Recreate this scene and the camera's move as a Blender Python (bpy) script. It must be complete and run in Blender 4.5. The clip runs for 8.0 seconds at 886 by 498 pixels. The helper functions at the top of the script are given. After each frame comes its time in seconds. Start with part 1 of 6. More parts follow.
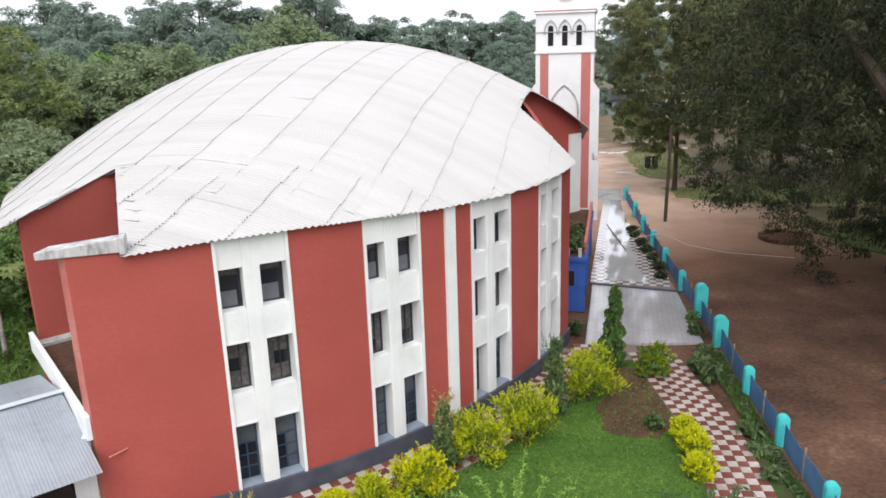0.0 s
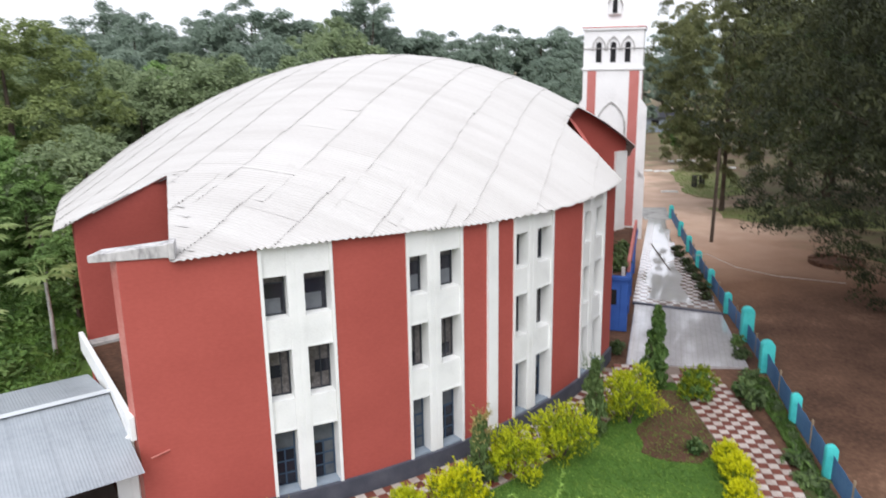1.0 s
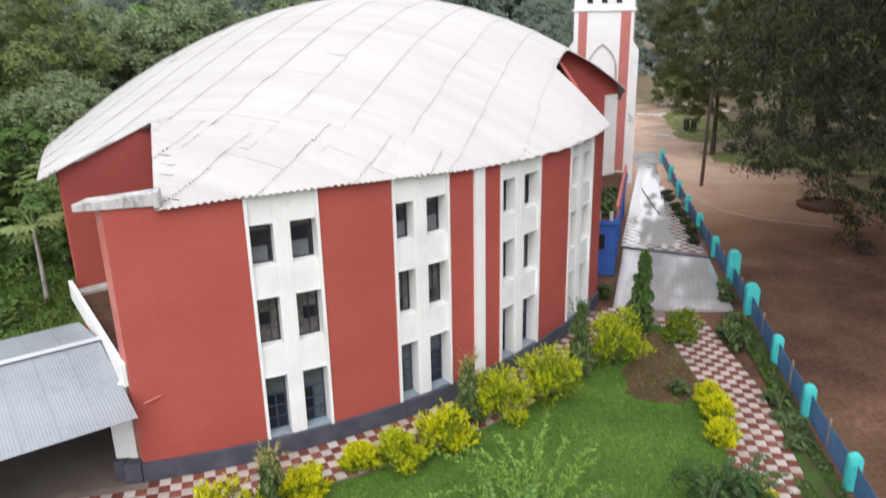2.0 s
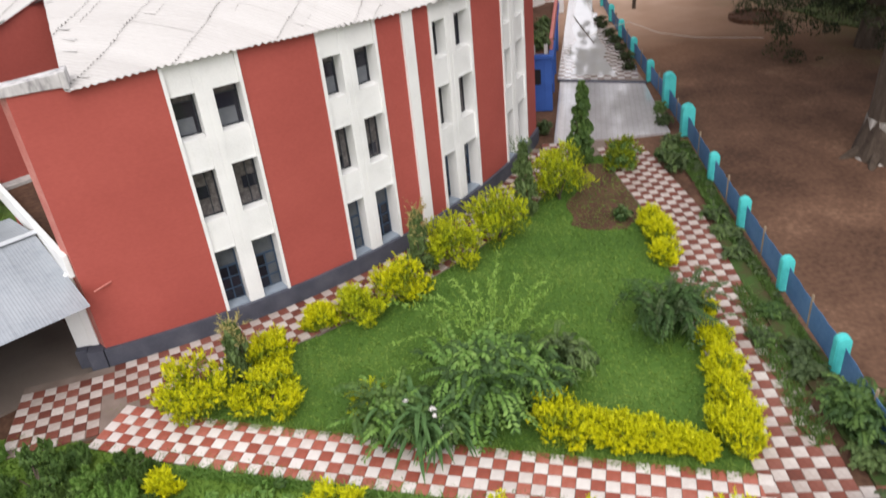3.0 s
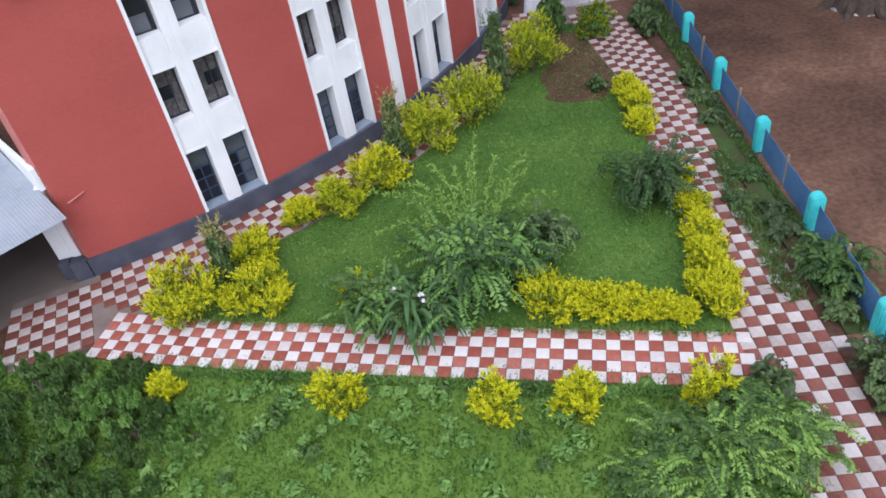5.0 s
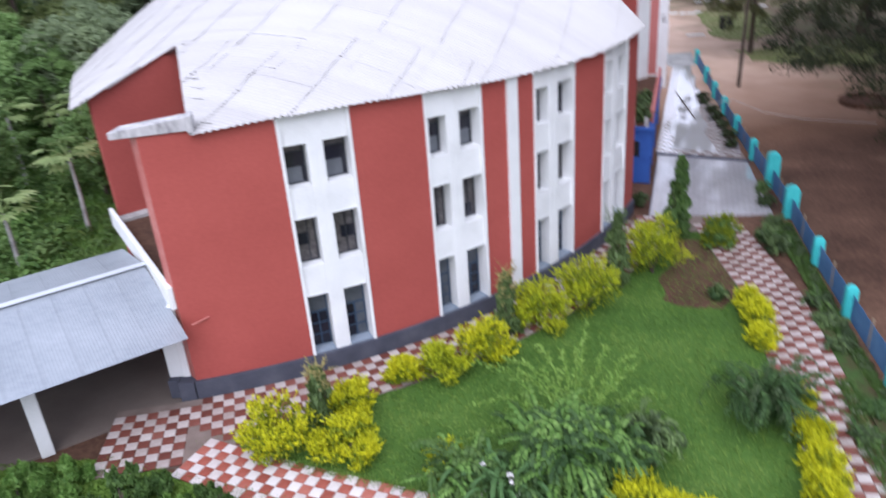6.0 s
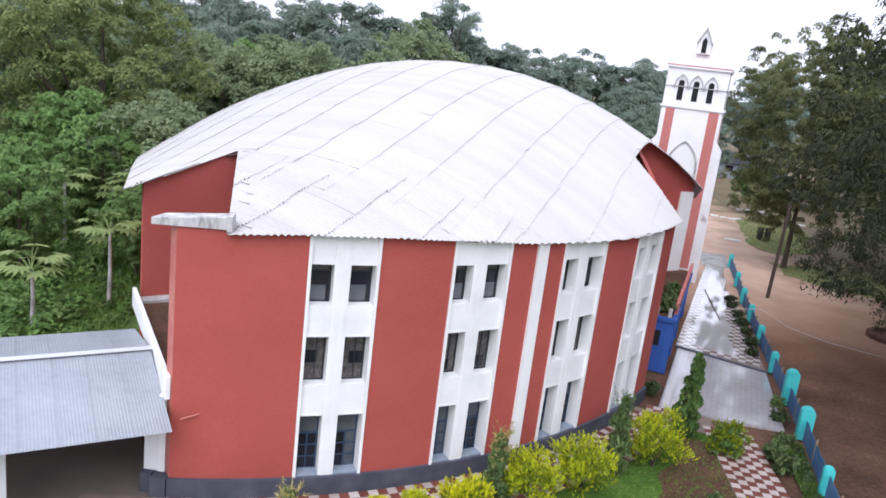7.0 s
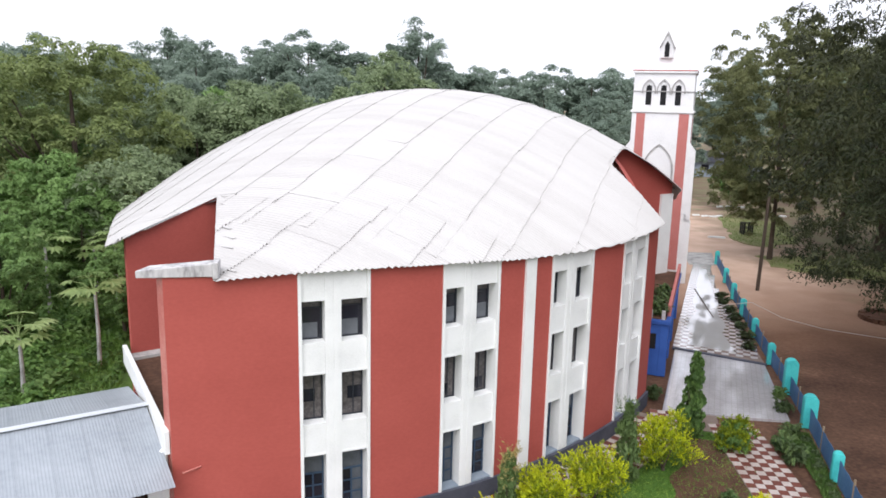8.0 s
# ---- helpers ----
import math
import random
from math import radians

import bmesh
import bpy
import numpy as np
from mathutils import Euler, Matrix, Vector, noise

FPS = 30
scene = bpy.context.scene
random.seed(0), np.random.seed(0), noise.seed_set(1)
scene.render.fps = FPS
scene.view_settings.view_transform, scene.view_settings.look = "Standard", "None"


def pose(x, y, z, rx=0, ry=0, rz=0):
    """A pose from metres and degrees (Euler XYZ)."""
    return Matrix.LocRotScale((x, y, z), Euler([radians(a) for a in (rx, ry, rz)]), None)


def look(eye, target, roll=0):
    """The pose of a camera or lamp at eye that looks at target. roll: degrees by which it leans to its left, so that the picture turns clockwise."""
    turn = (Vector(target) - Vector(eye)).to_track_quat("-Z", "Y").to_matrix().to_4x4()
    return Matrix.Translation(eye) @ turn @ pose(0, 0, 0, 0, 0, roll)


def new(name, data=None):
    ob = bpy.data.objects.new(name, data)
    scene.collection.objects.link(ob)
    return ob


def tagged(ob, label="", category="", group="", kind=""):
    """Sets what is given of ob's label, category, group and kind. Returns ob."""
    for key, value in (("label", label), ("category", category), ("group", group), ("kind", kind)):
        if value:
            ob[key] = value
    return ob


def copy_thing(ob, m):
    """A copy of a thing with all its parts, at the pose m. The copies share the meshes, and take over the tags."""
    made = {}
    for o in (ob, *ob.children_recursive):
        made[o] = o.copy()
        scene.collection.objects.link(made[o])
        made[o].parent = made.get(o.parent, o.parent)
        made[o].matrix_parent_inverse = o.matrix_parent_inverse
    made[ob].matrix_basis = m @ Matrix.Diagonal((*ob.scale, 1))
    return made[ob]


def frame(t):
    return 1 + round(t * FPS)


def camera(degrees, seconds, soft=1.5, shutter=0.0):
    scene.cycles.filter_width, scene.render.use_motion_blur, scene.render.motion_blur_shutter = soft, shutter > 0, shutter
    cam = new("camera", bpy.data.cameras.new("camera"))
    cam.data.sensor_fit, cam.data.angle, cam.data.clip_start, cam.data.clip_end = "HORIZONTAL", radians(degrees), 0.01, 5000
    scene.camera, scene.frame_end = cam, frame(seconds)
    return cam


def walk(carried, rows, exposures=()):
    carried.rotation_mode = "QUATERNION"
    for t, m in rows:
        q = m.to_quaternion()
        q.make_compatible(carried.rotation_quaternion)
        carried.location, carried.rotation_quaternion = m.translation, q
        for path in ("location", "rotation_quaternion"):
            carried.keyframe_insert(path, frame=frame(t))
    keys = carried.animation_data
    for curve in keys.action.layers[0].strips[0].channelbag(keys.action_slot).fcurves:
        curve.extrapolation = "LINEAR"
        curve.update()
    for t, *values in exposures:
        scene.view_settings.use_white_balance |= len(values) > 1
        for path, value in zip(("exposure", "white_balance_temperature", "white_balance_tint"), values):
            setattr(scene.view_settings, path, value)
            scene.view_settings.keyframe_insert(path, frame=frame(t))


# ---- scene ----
# ---- camera ----
cam = camera(61.75, 8.0, soft=1.6, shutter=0.4)
EYE = 12.0
# seconds; where the carried camera strays from its spot; yaw, pitch, roll
PATH = [
    (0.0, -0.01, -0.01, -0.03, -6.518, -15.205, -1.837),
    (0.5, -0.04, 0.01, -0.03, -5.338, -15.236, -1.816),
    (1.0, -0.07, -0.00, 0.00, -3.317, -14.124, -0.908),
    (1.2, -0.01, -0.08, -0.01, -2.300, -12.106, -0.044),
    (2.3, 0.15, -0.08, 0.05, -4.963, -21.736, -2.043),
    (2.5, 0.18, -0.08, 0.05, -5.954, -23.785, -2.729),
    (3.0, 0.20, 0.02, -0.01, -7.539, -30.060, -6.032),
    (3.5, 0.20, 0.06, -0.04, -7.550, -34.274, -8.402),
    (4.0, 0.23, 0.18, 0.08, -8.658, -38.073, -10.140),
    (4.2, 0.26, 0.19, 0.18, -8.847, -39.708, -9.833),
    (5.3, 0.11, 0.15, 0.12, -7.441, -39.398, -9.372),
    (5.5, 0.07, 0.15, 0.11, -6.563, -34.985, -7.699),
    (6.0, -0.05, -0.03, 0.03, -0.983, -24.807, -4.354),
    (6.5, -0.13, -0.08, 0.08, 3.083, -17.496, 4.933),
    (7.0, 0.04, -0.18, 0.09, 0.957, -13.666, 6.931),
    (7.5, 0.07, -0.17, 0.02, -0.367, -12.474, 3.307),
    (8.0, 0.05, -0.17, 0.02, 0.083, -11.546, 1.283),
]
walk(cam, [(t, pose(dx, dy, EYE + dz, 90 + pitch, 0, yaw) @ pose(0, 0, 0, 0, 0, roll)) for t, dx, dy, dz, yaw, pitch, roll in PATH],
     [(0.0, 0.3, 6450, 12.5), (1.0, 0.31, 6400, 12.5), (2.5, 0.3, 6650, 13.5), (3.0, 0.27, 6750, 14.5), (3.5, 0.22, 6500, 11), (4.2, 0.19, 6450, 11.5), (5.3, 0.22, 5650, 20), (6.0, 0.3, 5750, 20), (6.5, 0.35, 5950, 19), (7.0, 0.36, 6000, 18), (8.0, 0.37, 6350, 14)])

# ---- sky and sun ----
world = bpy.data.worlds.new("overcast")
scene.world = world
world.use_nodes = True
wn, wl = world.node_tree.nodes, world.node_tree.links
wn.clear()
sky = wn.new("ShaderNodeTexSky")
sky.sky_type = "NISHITA"
sky.sun_disc = False
sky.sun_elevation, sky.sun_rotation = radians(55), radians(200)
sky.air_density, sky.dust_density, sky.ozone_density = 1.0, 6.0, 0.5
pale = wn.new("ShaderNodeHueSaturation")
pale.inputs["Saturation"].default_value = 0.12
cloud = wn.new("ShaderNodeMix")
cloud.data_type = "RGBA"
cloud.inputs[0].default_value = 0.75
cloud.inputs[7].default_value = (9.4, 9.8, 10.5, 1)
back = wn.new("ShaderNodeBackground")
back.inputs["Strength"].default_value = 0.125
wout = wn.new("ShaderNodeOutputWorld")
wl.new(sky.outputs[0], pale.inputs["Color"])
wl.new(pale.outputs[0], cloud.inputs[6])
wl.new(cloud.outputs[2], back.inputs["Color"])
wl.new(back.outputs[0], wout.inputs[0])
sun = new("sun", bpy.data.lights.new("sun", "SUN"))
sun.data.energy, sun.data.angle, sun.data.color = 1.4, radians(50), (1.0, 0.97, 0.92)
sun.matrix_world = look((0, 0, 60), (60 * 0.1, 60 * 0.9, 0))


# ---- materials ----
def material(name, colors, rough=0.8, metal=0.0, scale=3.0, fine=40.0, bump=0.3, depth=0.01, spec=0.3, stretch=(1, 1, 1), rand=0.0, island=0.0):
    """A surface whose colour wanders between the given colours at a large and a fine scale."""
    m = bpy.data.materials.new(name)
    m.use_nodes = True
    n, l = m.node_tree.nodes, m.node_tree.links
    b = n["Principled BSDF"]
    b.inputs["Roughness"].default_value, b.inputs["Metallic"].default_value = rough, metal
    b.inputs["Specular IOR Level"].default_value = spec
    tc, mp = n.new("ShaderNodeTexCoord"), n.new("ShaderNodeMapping")
    mp.inputs["Scale"].default_value = stretch
    l.new(tc.outputs["Object"], mp.inputs["Vector"])
    big, small = n.new("ShaderNodeTexNoise"), n.new("ShaderNodeTexNoise")
    big.inputs["Scale"].default_value, big.inputs["Detail"].default_value = scale, 6
    small.inputs["Scale"].default_value, small.inputs["Detail"].default_value = fine, 4
    l.new(mp.outputs[0], big.inputs["Vector"])
    l.new(mp.outputs[0], small.inputs["Vector"])
    mix = n.new("ShaderNodeMath")
    mix.operation = "MULTIPLY_ADD"
    mix.inputs[1].default_value = 0.35
    l.new(small.outputs[0], mix.inputs[0])
    half = n.new("ShaderNodeMath")
    half.operation = "MULTIPLY"
    half.inputs[1].default_value = 0.65
    l.new(big.outputs[0], half.inputs[0])
    l.new(half.outputs[0], mix.inputs[2])
    value = mix.outputs[0]
    if rand or island:
        src = n.new("ShaderNodeObjectInfo") if rand else n.new("ShaderNodeNewGeometry")
        add = n.new("ShaderNodeMath")
        add.operation = "MULTIPLY_ADD"
        add.inputs[1].default_value = rand or island
        l.new(src.outputs["Random" if rand else "Random Per Island"], add.inputs[0])
        off = n.new("ShaderNodeMath")
        off.operation = "SUBTRACT"
        off.inputs[1].default_value = (rand or island) / 2
        l.new(value, off.inputs[0])
        l.new(off.outputs[0], add.inputs[2])
        value = add.outputs[0]
    ramp = n.new("ShaderNodeValToRGB")
    el = ramp.color_ramp.elements
    while len(el) < len(colors):
        el.new(0.5)
    for i, c in enumerate(colors):
        el[i].position = 0.3 + 0.4 * i / max(1, len(colors) - 1)
        el[i].color = (*c, 1)
    l.new(value, ramp.inputs[0])
    l.new(ramp.outputs[0], b.inputs["Base Color"])
    if bump:
        bp = n.new("ShaderNodeBump")
        bp.inputs["Strength"].default_value, bp.inputs["Distance"].default_value = bump, depth
        l.new(small.outputs[0], bp.inputs["Height"])
        l.new(bp.outputs[0], b.inputs["Normal"])
    return m


def leafy(name, colors, island=0.32, scale=0.6, clear=0.22):
    """Foliage: leaves that differ one by one and let some light through."""
    m = material(name, colors, rough=0.55, scale=scale, fine=3.0, bump=0, spec=0.25, island=island)
    n, l = m.node_tree.nodes, m.node_tree.links
    b = n["Principled BSDF"]
    thin = n.new("ShaderNodeBsdfTranslucent")
    l.new(b.inputs["Base Color"].links[0].from_socket, thin.inputs["Color"])
    mix = n.new("ShaderNodeMixShader")
    mix.inputs[0].default_value = clear
    l.new(b.outputs[0], mix.inputs[1])
    l.new(thin.outputs[0], mix.inputs[2])
    l.new(mix.outputs[0], n["Material Output"].inputs["Surface"])
    return m


M_RED = material("red_paint", [(0.34, 0.07, 0.056), (0.39, 0.084, 0.067), (0.44, 0.1, 0.08)], rough=0.75, scale=0.35, fine=11, bump=0.15, stretch=(0.8, 0.8, 1.5))
# paler red for light falling on the wall return; also the rusty pipe
M_EDGE = material("lit_red_and_rust", [(0.42, 0.12, 0.1), (0.49, 0.17, 0.14), (0.56, 0.26, 0.22)], rough=0.85, scale=1.5, fine=14)
M_WHITE = material("white_paint", [(0.7, 0.71, 0.7), (0.8, 0.81, 0.8), (0.84, 0.85, 0.84)], rough=0.7, scale=1.2, fine=30, bump=0.1)
M_TOWER = material("tower_white", [(0.7, 0.7, 0.7), (0.8, 0.8, 0.8), (0.84, 0.84, 0.84)], rough=0.7, scale=0.8, fine=10, bump=0.1)
M_PANEL = material("faded_red", [(0.46, 0.15, 0.13), (0.55, 0.21, 0.19)], rough=0.8, scale=1.0)
M_PLINTH = material("grey_plinth", [(0.05, 0.055, 0.075), (0.075, 0.08, 0.105), (0.11, 0.115, 0.14)], rough=0.8, scale=1.5)
M_ROOF = material("cement_sheet", [(0.465, 0.45, 0.436), (0.515, 0.502, 0.488), (0.548, 0.537, 0.523)], rough=0.85, scale=0.35, fine=14, bump=0.2, rand=0.12)
streak = [n for n in M_ROOF.node_tree.nodes if n.bl_idname == "ShaderNodeMapping"][0]
streak.vector_type = "TEXTURE"             # paler and darker streaks run along the corrugations
streak.inputs["Rotation"].default_value = (0, 0, radians(-36.5))
streak.inputs["Scale"].default_value = (3.0, 0.3, 1)
# near-black that stands in for the shade inside openings and rooms
M_DARK = material("unlit_black", [(0.015, 0.015, 0.016), (0.02, 0.02, 0.022)], rough=0.9, bump=0)
# shade in the roof gaps, given as a dark colour
M_SEAM = material("gap_shade", [(0.05, 0.05, 0.05), (0.1, 0.095, 0.09)], rough=0.95, bump=0)
M_CONC = material("weathered_concrete", [(0.16, 0.15, 0.15), (0.4, 0.39, 0.38), (0.58, 0.57, 0.56)], rough=0.9, scale=1.3, fine=9)
M_FLOOR = material("shed_floor", [(0.13, 0.105, 0.09), (0.2, 0.165, 0.14)], rough=0.8, scale=0.8)
M_SLAB = material("stained_slab", [(0.14, 0.13, 0.135), (0.48, 0.47, 0.47), (0.62, 0.61, 0.6)], rough=0.9, scale=4.5, fine=12, bump=0.3, stretch=(1, 1, 0.35))
M_METAL = material("galvanised_sheet", [(0.2883, 0.3208, 0.3534), (0.3534, 0.386, 0.4185), (0.4092, 0.4417, 0.4743)], rough=0.5, metal=0.35, scale=0.7, fine=6, bump=0.05, rand=0.05)
M_CAP = material("pale_flashing", [(0.5, 0.53, 0.56), (0.6, 0.63, 0.65)], rough=0.5, metal=0.2, scale=0.9, fine=8, bump=0.05)
M_FRAME = material("blue_grey_frame", [(0.03, 0.055, 0.095), (0.045, 0.078, 0.125)], rough=0.6, scale=3)
M_FRAMED = material("dark_frame", [(0.02, 0.023, 0.03), (0.04, 0.045, 0.055)], rough=0.6, scale=3)
M_SILL = material("pale_blue_sill", [(0.22, 0.27, 0.33), (0.31, 0.36, 0.42)], rough=0.7, scale=3)
M_PANE = material("dusty_pane", [(0.035, 0.03, 0.03), (0.085, 0.075, 0.075), (0.17, 0.155, 0.15)], rough=0.35, scale=9, fine=26, bump=0, spec=0.5, rand=0.12)
M_PANEB = material("blue_grey_pane", [(0.05, 0.058, 0.07), (0.08, 0.09, 0.105), (0.11, 0.12, 0.135)], rough=0.35, scale=3, fine=20, bump=0, spec=0.5, rand=0.12)
M_PANED = material("dark_pane", [(0.012, 0.012, 0.02), (0.02, 0.02, 0.03)], rough=0.15, scale=3, bump=0, spec=0.5)
M_PANEG = material("grey_pane", [(0.09, 0.1, 0.115), (0.14, 0.15, 0.165)], rough=0.4, scale=4, bump=0, spec=0.5)
M_BLUE = material("blue_paint", [(0.03, 0.09, 0.34), (0.045, 0.13, 0.45)], rough=0.6, scale=1.5)
M_NET = material("blue_net", [(0.05, 0.13, 0.27), (0.085, 0.19, 0.36), (0.12, 0.24, 0.42)], rough=0.7, scale=1.0, fine=12)
M_POST = material("turquoise_paint", [(0.045, 0.42, 0.42), (0.07, 0.55, 0.54), (0.1, 0.62, 0.6)], rough=0.6, scale=2.0, fine=20)
M_RUST = material("rusty_angle", [(0.22, 0.16, 0.1), (0.35, 0.28, 0.2)], rough=0.9, scale=3)
M_TILE_R = material("red_tile", [(0.24, 0.06, 0.04), (0.33, 0.09, 0.06), (0.42, 0.15, 0.11)], rough=0.6, scale=1.2, fine=20, bump=0.1, rand=0.3)
M_TILE_W = material("white_tile", [(0.5, 0.44, 0.41), (0.62, 0.57, 0.54), (0.7, 0.66, 0.63)], rough=0.6, scale=1.2, fine=20, bump=0.1, rand=0.25)
M_TILE_RD = material("worn_red_tile", [(0.1209, 0.0391, 0.0279), (0.1767, 0.0558, 0.0391), (0.2418, 0.093, 0.0698)], rough=0.65, scale=1.0, fine=14, bump=0.1, rand=0.35)
M_TILE_WD = material("worn_white_tile", [(0.34, 0.28, 0.25), (0.46, 0.4, 0.37), (0.57, 0.52, 0.485)], rough=0.65, scale=1.0, fine=14, bump=0.1, rand=0.3)
M_JOINT = material("grout", [(0.16, 0.12, 0.1), (0.26, 0.21, 0.18)], rough=0.9, scale=2)
M_SOIL = material("brown_soil", [(0.0391, 0.0205, 0.013), (0.0818, 0.0418, 0.026), (0.1395, 0.0744, 0.0465), (0.2325, 0.1348, 0.0856)], rough=0.95, scale=0.3, fine=7, bump=0.4, depth=0.04)
M_BED = material("garden_soil", [(0.05, 0.024, 0.016), (0.092, 0.045, 0.029), (0.14, 0.075, 0.05)], rough=0.95, scale=0.9, fine=14, bump=0.6, depth=0.03)
M_LAWN = material("lawn_turf", [(0.0418, 0.0986, 0.0149), (0.0632, 0.1367, 0.0195), (0.0967, 0.1767, 0.0316)], rough=0.9, scale=0.6, fine=7, bump=0.15, depth=0.03)
M_ROUGH = material("rough_turf", [(0.075, 0.15, 0.02), (0.11, 0.2, 0.028), (0.16, 0.25, 0.045)], rough=0.9, scale=0.45, fine=9, bump=0.6, depth=0.03)
M_BLADE = leafy("grass_blade", [(0.065, 0.142, 0.02), (0.118, 0.215, 0.033), (0.195, 0.295, 0.055)])
M_DRY = leafy("pale_grass", [(0.16, 0.19, 0.06), (0.2, 0.26, 0.08), (0.27, 0.33, 0.12)])
M_GOLD = leafy("golden_leaf", [(0.4, 0.44, 0.008), (0.62, 0.62, 0.01), (0.78, 0.75, 0.014)])
M_LIME = leafy("lime_leaf", [(0.28, 0.36, 0.012), (0.47, 0.52, 0.014), (0.66, 0.67, 0.018)])
M_GREEN = leafy("shrub_leaf", [(0.044, 0.0924, 0.022), (0.0792, 0.1496, 0.0352), (0.132, 0.22, 0.0528)])
M_FRESH = leafy("fresh_leaf", [(0.08, 0.175, 0.03), (0.135, 0.26, 0.052), (0.22, 0.36, 0.09)])
M_FROND = leafy("frond_leaf", [(0.13, 0.25, 0.04), (0.2, 0.34, 0.062), (0.29, 0.44, 0.095)])
# near-black to olive: deep crown shade and lit masses put into the colour
M_DEEP = leafy("crown_shade_leaf", [(0.012, 0.019, 0.008), (0.028, 0.038, 0.015), (0.085, 0.1, 0.04)], 0.15, 0.4, 0.3)
M_INNER = leafy("inner_leaf", [(0.09, 0.14, 0.01), (0.2, 0.26, 0.012), (0.38, 0.42, 0.016)])
M_DULL = leafy("dull_leaf", [(0.0405, 0.0675, 0.027), (0.0675, 0.1035, 0.0405), (0.1035, 0.1485, 0.0585)])
M_DEEPER = leafy("deep_frond", [(0.027, 0.063, 0.018), (0.0495, 0.1035, 0.0288), (0.0855, 0.162, 0.045)])
M_STRAP = leafy("strap_leaf", [(0.04, 0.095, 0.03), (0.08, 0.165, 0.05), (0.15, 0.26, 0.085)])
M_DRYTIP = leafy("dry_shoot", [(0.3, 0.25, 0.08), (0.42, 0.36, 0.14), (0.5, 0.46, 0.2)])
M_UNDER = material("undergrowth_floor", [(0.0405, 0.081, 0.0203), (0.0675, 0.1283, 0.027), (0.1148, 0.189, 0.0432)], rough=0.95, scale=0.7, fine=6, bump=0.5, depth=0.05)
M_MID = leafy("mid_leaf", [(0.07, 0.145, 0.034), (0.12, 0.22, 0.052), (0.2, 0.33, 0.085)])
M_OLIVE = leafy("olive_leaf", [(0.08, 0.09, 0.04), (0.18, 0.2, 0.09), (0.31, 0.325, 0.15)], 0.12, 0.4, 0.52)
# here too the ramp carries crown shade and lighter lit masses
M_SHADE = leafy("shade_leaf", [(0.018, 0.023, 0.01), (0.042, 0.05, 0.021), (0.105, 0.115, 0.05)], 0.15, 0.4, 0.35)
M_WISP = leafy("wispy_leaf", [(0.075, 0.12, 0.04), (0.12, 0.185, 0.06), (0.18, 0.26, 0.09)])
M_TREE = leafy("tree_leaf", [(0.13, 0.175, 0.097), (0.25, 0.32, 0.172), (0.37, 0.445, 0.25)], 0.14, 0.3, 0.47)
# distance haze is put into this leaf colour: paler, bluer, less contrast
M_TREE2 = leafy("hazed_leaf", [(0.17, 0.225, 0.18), (0.25, 0.32, 0.255), (0.33, 0.405, 0.32)], 0.08, 0.3, 0.5)
M_TREE3 = leafy("bright_leaf", [(0.0901, 0.159, 0.053), (0.212, 0.3392, 0.1113), (0.3392, 0.4982, 0.1802)], 0.15, 0.3, 0.5)
M_PAPAYA = leafy("papaya_leaf", [(0.2, 0.29, 0.1), (0.33, 0.43, 0.17), (0.46, 0.54, 0.25)], 0.15, 0.3, 0.45)
M_CROWN = leafy("broad_leaf", [(0.09, 0.125, 0.045), (0.22, 0.275, 0.1), (0.37, 0.43, 0.17)], 0.16, 0.3, 0.45)
M_BARK = material("bark", [(0.04, 0.029, 0.022), (0.08, 0.06, 0.046), (0.12, 0.095, 0.075)], rough=0.95, scale=4, fine=25, bump=0.6, stretch=(1, 1, 0.3))
M_LIMEWASH = material("limewash", [(0.08, 0.065, 0.055), (0.3, 0.28, 0.25), (0.65, 0.63, 0.6)], rough=0.9, scale=6, stretch=(1, 1, 0.12))
M_PETAL = material("white_petal", [(0.75, 0.72, 0.72), (0.85, 0.82, 0.82)], rough=0.6, bump=0)
M_BLACK = material("black_metal", [(0.015, 0.015, 0.016), (0.03, 0.03, 0.032)], rough=0.6, bump=0)
M_WIRE = material("cable", [(0.5, 0.46, 0.42), (0.6, 0.56, 0.52)], rough=0.8, bump=0)



